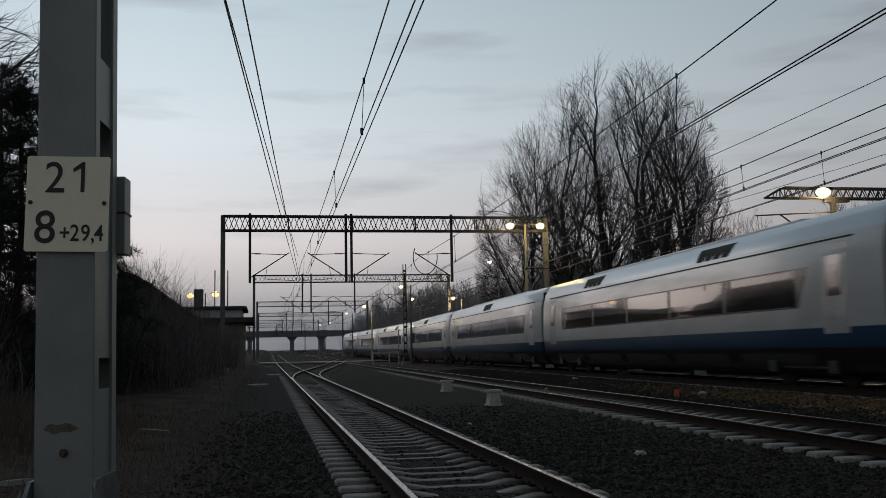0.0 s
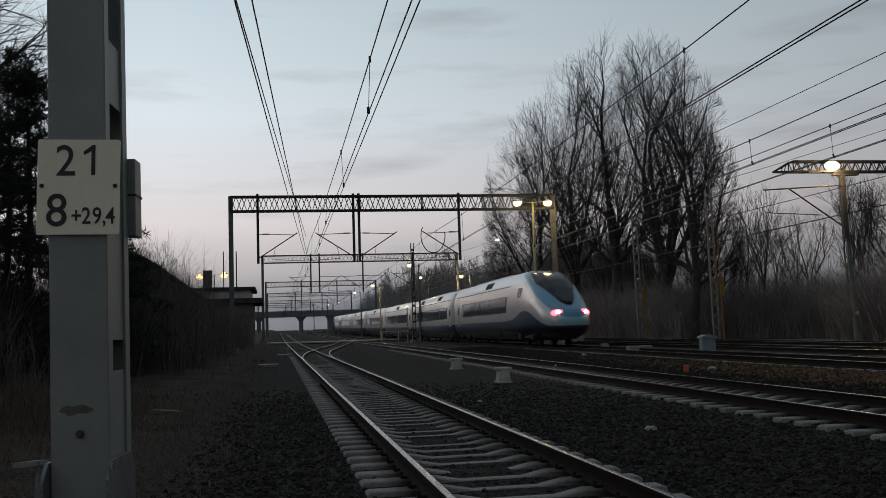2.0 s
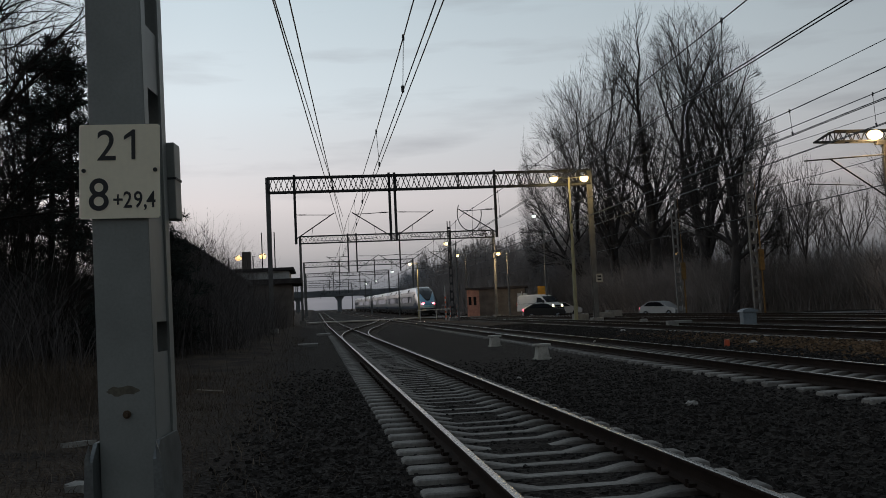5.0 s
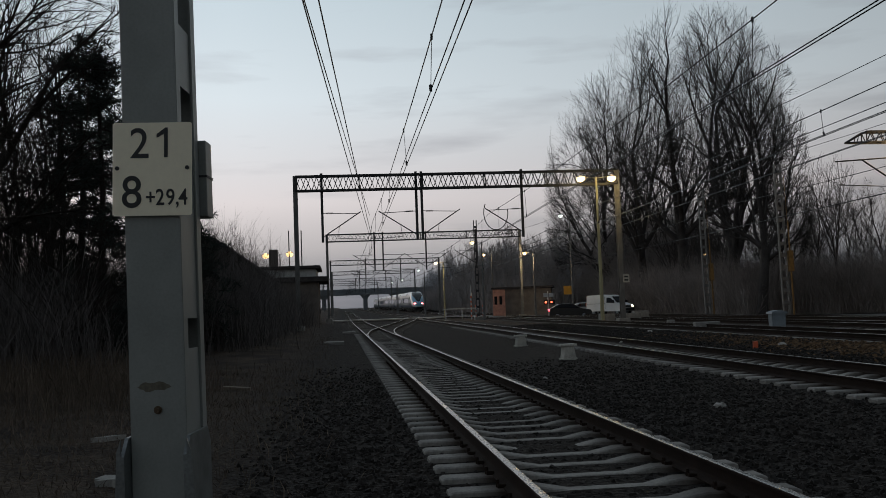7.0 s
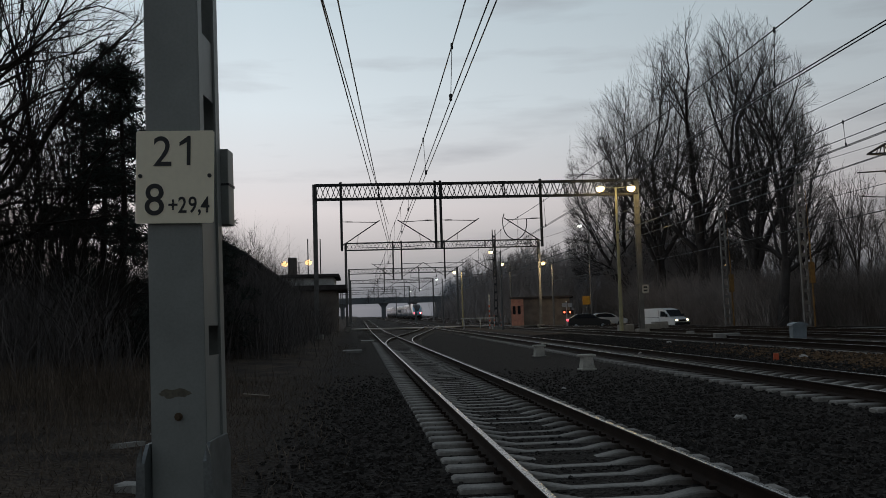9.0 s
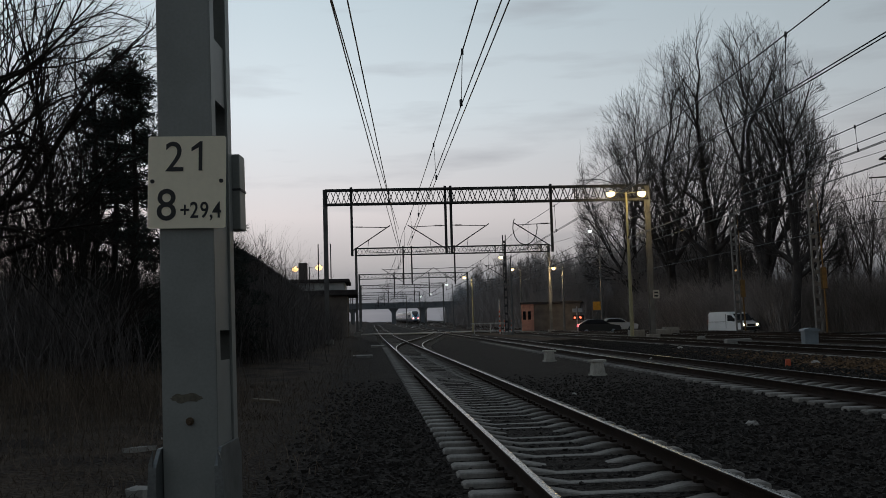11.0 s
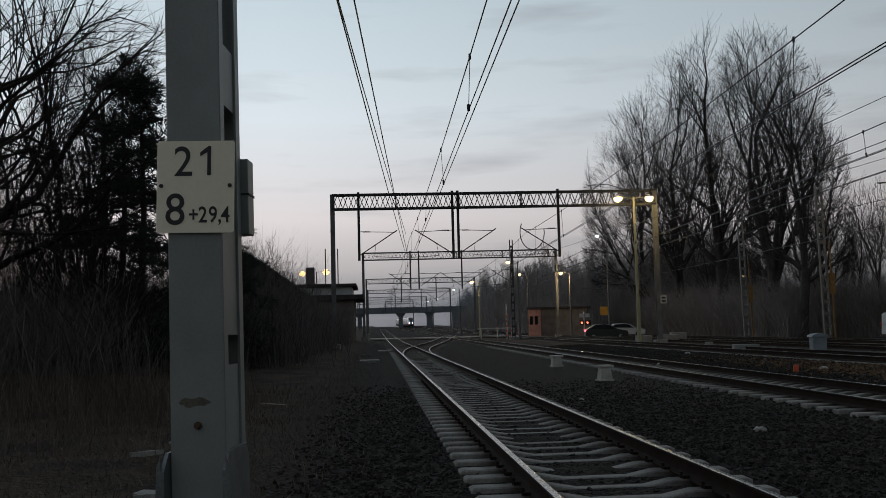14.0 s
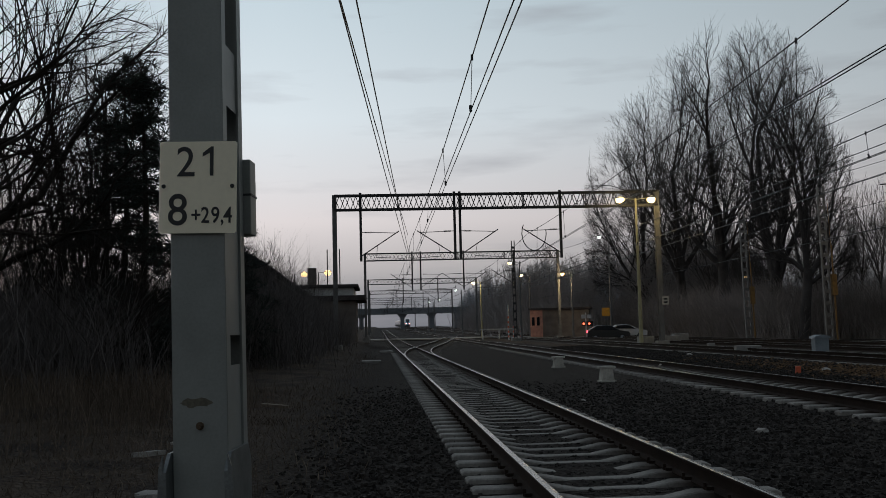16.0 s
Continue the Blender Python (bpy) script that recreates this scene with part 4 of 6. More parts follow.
def nose_shape(s):
    """Half width, roof height and underside at s metres from the tip."""
    def run(pts):
        for (a, p), (b, q) in zip(pts, pts[1:]):
            if s <= b:
                f = max((s - a) / (b - a), 0)
                f = f * f * (3 - 2 * f) * 0.35 + f * 0.65
                return p + (q - p) * f
        return pts[-1][1]
    half = run([(0, 0.30), (0.12, 0.56), (0.35, 0.80), (0.8, 1.02), (1.6, 1.22), (2.8, 1.35), (4.5, 1.41), (6, 1.415)])
    top = run([(0, 1.42), (0.12, 1.62), (0.4, 1.84), (1.0, 2.14), (1.8, 2.58), (2.7, 3.08), (3.6, 3.52), (4.6, 3.86), (5.6, 4.02), (6.6, 4.05)])
    low = run([(0, 0.95), (0.12, 0.72), (0.4, 0.52), (1.0, 0.38), (2, 0.30), (6, 0.24)])
    return half, top, low


def nose_section(s, n=22):
    return section(*nose_shape(s), n=n, soft=max(1 - s / 6.0, 0) ** 0.8)


def loft(bm, stations, close=True):
    loops = []
    for y, half in stations:
        ring = [(x, z) for x, z in half] + [(-x, z) for x, z in half[-2:0:-1]]
        loops.append([bm.verts.new((x, y, z)) for x, z in ring])
    n = len(loops[0])
    for p, q in zip(loops, loops[1:]):
        for k in range(n):
            bm.faces.new((p[k], q[k], q[(k + 1) % n], p[(k + 1) % n]))
    if close:
        bm.faces.new(loops[0])
        bm.faces.new(loops[-1][::-1])
    return bm


def side_at(half, z):
    for (xa, za), (xb, zb) in zip(half, half[1:]):
        if za <= z <= zb:
            return xa + (xb - xa) * (z - za) / max(zb - za, 1e-6)
    return half[len(half) // 2][0]


def side_panel(bm, way, y0, y1, z0, z1, half, off, rows=5, slant=0.0):
    """A panel that hugs the side wall, off metres proud of it."""
    cols = []
    for y, sl in ((y0, -slant), (y1, 0)):
        col = []
        for k in range(rows + 1):
            z = z0 + (z1 - z0) * k / rows
            col.append(bm.verts.new((way * (side_at(half, z) + off), y + sl * (k / rows - 0.0), z)))
        cols.append(col)
    for k in range(rows):
        f = (cols[0][k], cols[1][k], cols[1][k + 1], cols[0][k + 1])
        bm.faces.new(f if way > 0 else f[::-1])
    # thickness back to the wall
    ring = cols[0] + cols[1][::-1]
    back = [bm.verts.new((v.co.x - way * (off + 0.02), v.co.y, v.co.z)) for v in ring]
    for k in range(len(ring)):
        bm.faces.new((ring[k], ring[(k + 1) % len(ring)], back[(k + 1) % len(ring)], back[k]))


def bogie(parent, y, label="dark bogie with steel wheels"):
    bm = bmesh.new()
    for s in (-1, 1):
        box(bm, s * 1.0 - 0.09, s * 1.0 + 0.09, y - 1.75, y + 1.75, 0.42, 0.68, 0.03)
        for k in (-1.35, 1.35):
            box(bm, s * 1.08 - 0.14, s * 1.08 + 0.14, y + k - 0.2, y + k + 0.2, 0.32, 0.62, 0.03)
        tube(bm, (s * 1.05, y - 0.3, 0.85), (s * 1.05, y + 0.3, 0.85), 0.12, sides=8)
    box(bm, -1.0, 1.0, y - 0.3, y + 0.3, 0.4, 0.8)
    b = part("bogie", bm, M["rubber"], parent, label)
    for k in (-1.35, 1.35):
        bm = bmesh.new()
        for s in (-1, 1):
            tube(bm, (s * 0.68, y + k, 0.445), (s * 0.81, y + k, 0.445), 0.445, 0.445, 20)
        tube(bm, (-0.7, y + k, 0.445), (0.7, y + k, 0.445), 0.09, sides=8)
        part("wheelset", bm, M["rail"], b, "steel wheels")


CAR = 26.2


def carriage(train, nose, roof_kit):
    length = CAR if not nose else 27.4
    c = new("cab_carriage" if nose else "carriage")
    c.parent = train
    c["label"] = "cab carriage with a teal bonnet and red tail lights" if nose else "silver-white carriage with a navy lower band"
    full = section(1.415, 4.05, 0.24)
    bm = bmesh.new()
    if nose:
        st = [0, 0.04, 0.12, 0.22, 0.35, 0.55, 0.8, 1.1, 1.4, 1.8, 2.2, 2.6, 3.0, 3.4, 3.8, 4.2, 4.6, 5.1, 5.6, 6.1, 6.6, 9, 14, 20, length - 0.12, length]
        loft(bm, [(y, nose_section(y)) for y in st])
    else:
        st = [0.0, 0.12, 6, 13, 20, length - 0.12, length]
        loft(bm, [(y, section(1.33, 3.95, 0.45) if y in (0.0, length) else full) for y in st])
    bmesh.ops.recalc_face_normals(bm, faces=bm.faces)
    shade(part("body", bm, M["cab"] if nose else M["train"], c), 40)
    # gangway bellows to the next carriage
    bm = bmesh.new()
    for k in range(5):
        box(bm, -1.2, 1.2, length + 0.02 + k * 0.1, length + 0.08 + k * 0.1, 0.7, 3.7, 0.02)
    box(bm, -1.1, 1.1, length - 0.02, length + 0.56, 0.8, 3.6)
    part("bellows", bm, M["rubber"], c, "black gangway bellows")
    # window bands: a dark recessed strip with separate panes
    y0, y1 = (9.0, length - 3.6) if nose else (3.2, length - 3.2)
    for way in (-1, 1):
        bm = bmesh.new()
        side_panel(bm, way, y0, y1, 1.84, 2.78, full, 0.004, slant=0.5)
        part("window_band", bm, M["band"], c, "dark window band")
        n = 3 if nose else 5
        for k in range(n):
            a, b = y0 + 0.12 + (y1 - y0 - 0.5) * k / n, y0 + 0.12 + (y1 - y0 - 0.5) * (k + 1) / n - 0.24
            bm = bmesh.new()
            side_panel(bm, way, a, b, 1.89, 2.73, full, 0.009)
            part("window", bm, M["trainglass"], c, "reflecting carriage window")
        for y in ([length - 2.0] if nose else [1.7, length - 1.7]):
            bm = bmesh.new()
            side_panel(bm, way, y - 0.5, y + 0.5, 1.22, 3.2, full, 0.006)
            d = part("door", bm, M["doorpaint"], c, "grey plug door")
            bm = bmesh.new()
            side_panel(bm, way, y - 0.27, y + 0.27, 2.05, 2.95, full, 0.012)
            part("door_window", bm, M["trainglass"], d)
        bm = bmesh.new()
        for k in range(5):
            side_panel(bm, way, 3 + k * 4.4 + (5 if nose else 0) * (k == 0), 3 + k * 4.4 + 3.6, 0.42, 0.78, full, 0.004)
        part("skirt", bm, M["rubber"], c, "dark underfloor skirt")
    # roof fairings, ribs and vents
    bm = bmesh.new()
    box(bm, -0.75, 0.75, 10 if nose else 4, length - 6, 4.0, 4.09, 0.03)
    part("roof_fairing", bm, M["roofpaint"], c)
    for way in (-1, 1):
        bm = bmesh.new()
        side_panel(bm, way, 8.0 if nose else 1.0, length - 1.0, 3.30, 3.34, full, 0.012, 1)
        part("roof_gutter", bm, M["rubber"], c)
    for k in roof_kit:
        bm = bmesh.new()
        for i in range(4):
            side_panel(bm, -1, k + i * 0.55, k + i * 0.55 + 0.4, 3.45, 3.82, full, 0.012, 3, 0.25)
        part("roof_vent", bm, M["rubber"], c, "dark louvred roof vents")
    for y in ((5.2, length - 3.6) if nose else (3.6, length - 3.6)):
        bogie(c, y)
    if nose:
        # windscreen: a patch of the bonnet, a little proud
        def patch(y0, y1, wide, name, material, off, label, low=None):
            bm = bmesh.new()
            rows, cols, grid = 14, 16, []
            for j in range(rows + 1):
                f = j / rows
                row = []
                for i in range(cols + 1):
                    g = i / cols * 2 - 1
                    y = y0 + (y1 - y0) * f
                    w = wide * max(1 - f ** 5, 0.02) ** 0.5 * (0.62 + 0.38 * min(f * 2.2, 1))
                    y += 1.25 * (g * g) * (1 - f) ** 2
                    half = nose_section(y, 60)
                    x = g * w * (0.86 + 0.14 * f)
                    # height of the shell over this x, on its upper half
                    z = half[-1][1]
                    for (xa, za), (xb, zb) in zip(half[::-1], half[-2::-1]):
                        if xa <= abs(x) <= xb:
                            z = za + (zb - za) * (abs(x) - xa) / max(xb - xa, 1e-6)
                            break
                    row.append(bm.verts.new((x, y - off * 0.6, z + off)))
                grid.append(row)
            for p, q in zip(grid, grid[1:]):
                for k in range(cols):
                    bm.faces.new((p[k], p[k + 1], q[k + 1], q[k]))
            bmesh.ops.remove_doubles(bm, verts=bm.verts, dist=0.001)
            ob = shade(part(name, bm, material, c, label), 60)
            ob.modifiers.new("thick", "SOLIDIFY").thickness = 0.02
            return ob
        patch(0.80, 6.35, 1.12, "windscreen", M["screen"], 0.035, "deep black windscreen")
        for s in (-1, 1):
            # quarter lights behind the windscreen pillar
            bm = bmesh.new()
            for a in (5.35, 5.72):
                half = nose_section(a)
                side_panel(bm, s, a, a + 0.28, 2.62, 3.12, half, 0.02, 4, 0.32)
            part("cab_side_window", bm, M["glass"], c, "slanted cab side lights")
            # tail lamp cluster
            bm = bmesh.new()
            bmesh.ops.create_uvsphere(bm, u_segments=16, v_segments=10, radius=1)
            bm.transform(Matrix.Translation((s * 0.70, 0.56, 1.66)) @ Euler((radians(-28), 0, s * radians(38))).to_matrix().to_4x4() @ Matrix.Diagonal((0.34, 0.13, 0.18, 1)))
            lampglass = shade(part("tail_lamp", bm, M["tail"], c, "glowing red tail lamp"), 80)
            bm = bmesh.new()
            bmesh.ops.create_uvsphere(bm, u_segments=12, v_segments=8, radius=1)
            bm.transform(Matrix.Translation((s * 0.685, 0.49, 1.655)) @ Euler((radians(-28), 0, s * radians(38))).to_matrix().to_4x4() @ Matrix.Diagonal((0.17, 0.12, 0.10, 1)))
            shade(part("lamp_core", bm, M["tailcore"], lampglass), 80)
        bm = bmesh.new()
        for k in range(16):
            f = (k / 16 * 2 - 1) * 1.25
            g = ((k + 1) / 16 * 2 - 1) * 1.25
            tube(bm, (0.72 * math.sin(f), 0.66 - 0.64 * math.cos(f), 1.40 - 0.03 * math.cos(f)), (0.72 * math.sin(g), 0.66 - 0.64 * math.cos(g), 1.40 - 0.03 * math.cos(g)), 0.018, sides=5)
        part("bonnet_seam", bm, M["rubber"], c, "dark seam under the bonnet")
    return c


def build_train():
    t = thing("express_train", "silver, white and navy tilting express train with a teal cab", "train")
    cars = []
    for k in range(7):
        cars.append(carriage(t, k == 0, ((13.5,) if k == 0 else (7.0, 18.0) if k in (1, 4) else (12.0,))))
    # pantograph of the third carriage
    bm = bmesh.new()
    tube(bm, (-0.5, 5, 4.1), (0, 6.2, 4.7), 0.03)
    tube(bm, (0.5, 5, 4.1), (0, 6.2, 4.7), 0.03)
    tube(bm, (0, 6.2, 4.7), (0, 5, 5.3), 0.025)
    bar(bm, (-0.8, 5, 5.3), (0.8, 5, 5.3), 0.05)
    part("pantograph", bm, M["darksteel"], cars[2])
    return t, cars


M["band"] = mat("window_band_black", (0.035, 0.035, 0.038), 0.25, 0, 0.8, 2, 20, 0)
M["trainglass"] = mat("tinted_window", (0.05, 0.048, 0.045), 0.05, 0.55, 0.7, 0.5, 6, 0, spec=1.0, coat=1.0)
M["doorpaint"] = mat("door_grey", (0.33, 0.33, 0.33), 0.35, 0.1, 0.85, 2, 20, 0)
M["roofpaint"] = mat("pale_roof", (0.52, 0.56, 0.60), 0.4, 0.1, 0.75, 1, 20, 0)
TRAIN, CARS = build_train()


# ---- road vehicles ----
def wheel(parent, x, y, r=0.33, w=0.22):
    bm = bmesh.new()
    tube(bm, (x - w / 2, y, r), (x + w / 2, y, r), r, sides=20)
    k = part("wheel", bm, M["rubber"], parent, "black tyre")
    bm = bmesh.new()
    tube(bm, (x - w / 2 - 0.01, y, r), (x + w / 2 + 0.01, y, r), r * 0.6, sides=14)
    part("rim", bm, M["greybox"], k, "grey steel rim")


def hull(outline, half, tuck=0.12, belt=1.1):
    """A vehicle body from its side outline (y, z), rounded in towards the roof."""
    bm = bmesh.new()
    rings = []
    for f, inset in ((-1.0, 0.10), (-0.93, 0.03), (-0.8, 0.0), (0.8, 0.0), (0.93, 0.03), (1.0, 0.10)):
        ring = []
        cy = sum(p[0] for p in outline) / len(outline)
        for y, z in outline:
            w = half - (tuck * max(z - belt, 0) / 1.0)
            ring.append(bm.verts.new((f * w, cy + (y - cy) * (1 - inset * 0.25), 0.3 + (z - 0.3) * (1 - inset * 0.25))))
        rings.append(ring)
    n = len(outline)
    for p, q in zip(rings, rings[1:]):
        for k in range(n):
            bm.faces.new((p[k], p[(k + 1) % n], q[(k + 1) % n], q[k]))
    bm.faces.new(rings[0][::-1])
    bm.faces.new(rings[-1])
    bmesh.ops.recalc_face_normals(bm, faces=bm.faces)
    return bm


def build_van():
    """A panel van; its front points to -y."""
    t = thing("delivery_van", "white panel van with lit headlights", "van")
    out = [(-2.55, 0.35), (-2.62, 0.72), (-2.52, 0.98), (-1.80, 1.16), (-1.05, 1.82), (-0.6, 1.96), (0.0, 2.02), (2.45, 2.0), (2.62, 1.88), (2.68, 0.4)]
    shade(part("body", hull(out, 1.0, 0.10, 1.2), M["whitepaint"], t), 30)
    for s in (-1, 1):
        bm = bmesh.new()
        prism(bm, [(-1.55, 1.2), (-1.02, 1.68), (-0.45, 1.72), (-0.4, 1.2)], "x", s * 0.93, s * 1.0)
        part("side_window", bm, M["glass"], t)
        bm = boxed(s * 1.12 - 0.1, s * 1.12 + 0.1, -1.55, -1.42, 1.15, 1.45, 0.03)
        part("mirror", bm, M["rubber"], t)
        bm = bmesh.new()
        bmesh.ops.create_uvsphere(bm, u_segments=12, v_segments=8, radius=0.11)
        bm.transform(Matrix.Translation((s * 0.72, -2.54, 0.85)))
        part("headlight", bm, M["headlight"], t, "glowing headlight")
        part("rear_light", boxed(s * 0.9 - 0.06, s * 0.9 + 0.06, 2.64, 2.70, 0.9, 1.3), M["orange"], t)
        for y in (-1.85, 1.6):
            wheel(t, s * 0.85, y)
        bm = bmesh.new()
        box(bm, s * 1.0 - 0.012, s * 1.0 + 0.012, -0.2, -0.18, 0.6, 1.8)
        box(bm, s * 1.0 - 0.012, s * 1.0 + 0.012, -0.2, 2.5, 1.12, 1.15)
        part("side_trim", bm, M["rubber"], t)
    bm = bmesh.new()
    prism(bm, [(-1.76, 1.20), (-1.10, 1.79), (-1.06, 1.75), (-1.71, 1.17)], "x", -0.84, 0.84)
    bm.transform(Matrix.Translation((0, -0.06, 0.03)))
    part("windscreen", bm, M["glass"], t)
    part("bumper", boxed(-0.95, 0.95, -2.7, -2.52, 0.38, 0.66, 0.05), M["rubber"], t, "dark plastic bumper")
    part("grille", boxed(-0.45, 0.45, -2.64, -2.56, 0.72, 0.9, 0.02), M["rubber"], t)
    return t


def build_car(label, material, at):
    """A hatchback with its front to -y."""
    t = thing("hatchback_car", label, "car", "cars waiting at the crossing", at=at)
    out = [(-2.05, 0.3), (-2.12, 0.6), (-2.0, 0.82), (-1.1, 0.98), (-0.35, 1.42), (0.2, 1.50), (1.1, 1.46), (1.85, 1.08), (2.05, 0.95), (2.08, 0.35)]
    shade(part("body", hull(out, 0.88, 0.25, 0.9), material, t), 30)
    for s in (-1, 1):
        bm = bmesh.new()
        prism(bm, [(-0.85, 1.0), (-0.28, 1.36), (0.2, 1.42), (1.05, 1.38), (1.5, 1.05)], "x", s * 0.76, s * 0.86)
        part("side_window", bm, M["glass"], t)
        for y in (-1.3, 1.3):
            wheel(t, s * 0.8, y, 0.31, 0.2)
        part("tail_light", boxed(s * 0.7 - 0.13, s * 0.7 + 0.13, 1.98, 2.07, 0.78, 0.98, 0.02), M["tail"], t, "glowing red tail light")
        part("headlight", boxed(s * 0.62 - 0.14, s * 0.62 + 0.14, -2.1, -1.98, 0.62, 0.76, 0.02), M["whitepaint"], t)
    return t


M["silverpaint"] = mat("silver_car_paint", (0.34, 0.34, 0.34), 0.35, 0.4, 0.9, 2, 20, 0, coat=0.3, mottle=0.1)
VAN = build_van()
STREET = [(11, 124), (14, 112), (17, 103.5), (20.2, 98), (25, 97.6), (26, 96.6), (27.4, 94.7), (28.2, 93.2), (30, 89.7), (32.7, 84), (36.8, 76), (40.5, 71.5), (44.6, 67), (49, 62), (60, 50), (80, 30)]


def street_z(u):
    """The street lies level with the rails at the crossing and drops beyond the yard."""
    f = min(max((u - 24) / 4, 0), 1)
    return 0.37 - 0.62 * f * f * (3 - 2 * f)


_p = main(20.4, 93)
build_car("black hatchback with a red tail light waiting by the crossing", M["blackpaint"], pose(_p.x, _p.y, 0.05, 0, 0, 82))
_p = main(24.3, 101.5)
build_car("silver hatchback parked behind the crossing", M["silverpaint"], pose(_p.x, _p.y, 0.1, 0, 0, 84))
_p = main(25.2, 93.6)
CAR_LEAVING = build_car("pale hatchback with lit tail lights pulling away", M["silverpaint"], pose(_p.x, _p.y, 0.1, 0, 0, -120))


# ---- buildings and the level crossing ----
def build_station_hut():
    """Flat-roofed brick hut with a pale fascia, chimney and aerials."""
    t = thing("signal_hut", "flat-roofed brick hut with a pale fascia", "building", at=pose(-6.4, 86, 0))
    part("wall", boxed(-4.4, 4.4, 0, 9, 0.2, 4.7), M["plaster"], t, "dark brick wall")
    part("roof_slab", boxed(-4.9, 5.3, -0.6, 9.5, 4.3, 4.75, 0.03), M["roof"], t)
    part("upper_storey", boxed(-4.2, 4.2, 0.8, 8.6, 4.7, 5.5, 0.02), M["fascia"], t, "pale band under the roof")
    part("roof", boxed(-4.6, 4.65, 0.4, 9, 5.5, 5.8, 0.08), M["roof"], t)
    part("chimney", boxed(-0.1, 0.7, 3, 3.7, 5.8, 7.5, 0.03), M["plaster"], t, "square chimney")
    for x in (1.75, 2.9):
        bm = bmesh.new()
        tube(bm, (x, 3, 5.8), (x, 3, 9.2), 0.05)
        part("aerial", bm, M["darksteel"], t)
    part("door", boxed(4.39, 4.46, 1.5, 2.6, 0.4, 2.6), M["wood"], t)
    bm = boxed(4.41, 4.47, 4.0, 5.4, 1.4, 2.7)
    part("window", bm, M["glass"], t)
    street_lamp(Vector((-8.25, 95.5, 0.7)), 6.3, (1,), M["lampwarm"], "sodium lamp behind the hut", size=1.3)
    street_lamp(Vector((-5.9, 95.5, 0.7)), 6.4, (1,), M["lampwarm"], "bright sodium lamp behind the hut", size=1.4)
    # dark gabled shed in front of it
    s = thing("gabled_shed", "dark gabled shed half hidden by brush", "building", at=pose(-8.3, 60.5, 0))
    bm = bmesh.new()
    prism(bm, [(-3.8, 0.2), (3.6, 0.2), (3.6, 3.7), (0, 6.2), (-3.8, 3.5)], "y", 0, 8)
    part("wall", bm, M["plaster"], s)
    bm = bmesh.new()
    prism(bm, [(-4.4, 3.2), (-4.4, 3.4), (-0.2, 6.55), (0.4, 6.5), (4.1, 3.75), (4.1, 3.5), (0, 6.3)], "y", -0.4, 8.4)
    part("roof", bm, M["roof"], s)


build_station_hut()


def build_brick_hut():
    t = thing("relay_hut", "long low hut with a red brick gable", "building", at=pose(17.4, 108, 0.25, 0, 0, -14))
    part("wall", boxed(0.0, 6.6, 0, 4.5, -0.3, 3.2), M["plaster"], t, "dark rendered side wall")
    part("gable", boxed(-0.06, 1.35, -0.12, 0.0, -0.3, 3.35), M["brick"], t, "red brick end wall")
    for x in (0.28, 0.85):
        part("window", boxed(x - 0.16, x + 0.16, -0.15, -0.10, 1.45, 2.4), M["glass"], t)
    part("roof", boxed(-0.2, 6.9, -0.25, 4.8, 3.2, 3.42, 0.03), M["roof"], t)
    for k, (x, y) in enumerate(((13.7, 100), (14.4, 101.2), (15.0, 100.2), (15.5, 103))):
        b = thing("barrier_post", "red and white crossing barrier post", "barrier", "crossing barriers", at=pose(x, y, 0.2))
        bm = bmesh.new()
        tube(bm, (0, 0, 0), (0, 0, 1.5 + (k == 0) * 2.2), 0.07, sides=8)
        part("post", bm, M["fascia"], b)
        for i in range(3 + (k == 0) * 2):
            bm = bmesh.new()
            tube(bm, (0, 0, 0.3 + i * 0.5), (0, 0, 0.52 + i * 0.5), 0.075, sides=8)
            part("red_band", bm, M["orange"], b)
    b = thing("crossing_barrier", "pale barrier rail beside the crossing", "barrier", "crossing barriers", at=pose(12.6, 104, 0.3))
    bm = bmesh.new()
    bar(bm, (-1.5, 0, 1.1), (2.5, 0, 1.1), 0.12)
    for x in (-1.2, 0.6, 2.2):
        bar(bm, (x, 0, 0), (x, 0, 1.1), 0.1)
    part("rail", bm, M["fascia"], b)
    g = thing("road_sign", "yellow square road sign on a post", "road sign", at=pose(24.2, 100, 0))
    part("plate", boxed(-0.42, 0.42, -0.03, 0.0, 2.5, 3.4, 0.02), M["yellow"], g)
    bm = bmesh.new()
    tube(bm, (0, 0.03, -0.2), (0, 0.03, 3.3), 0.04)
    part("post", bm, M["mast"], g)
    # the level crossing's warning signal: two white plates over two red lamps
    k = thing("crossing_signal", "level crossing signal with white plates and red lamps", "signal", at=pose(21.7, 98.6, 0.2))
    bm = bmesh.new()
    tube(bm, (0, 0, -0.2), (0, 0, 2.7), 0.06, sides=8)
    part("post", bm, M["fascia"], k)
    part("backboard", boxed(-0.45, 0.75, -0.04, 0.0, 1.3, 1.8, 0.03), M["black"], k)
    for x in (-0.25, 0.35):
        part("plate", boxed(x - 0.24, x + 0.24, -0.08, -0.05, 2.1, 2.5, 0.01), M["fascia"], k)
        bm = bmesh.new()
        tube(bm, (x, -0.04, 1.55), (x, -0.14, 1.55), 0.11, 0.10, 14)
        part("lamp", bm, M["signalred"], k, "glowing red warning lamp")


M["signalred"] = glow_mat("red_signal_lamp", (1.0, 0.16, 0.08), 2.5)
build_brick_hut()


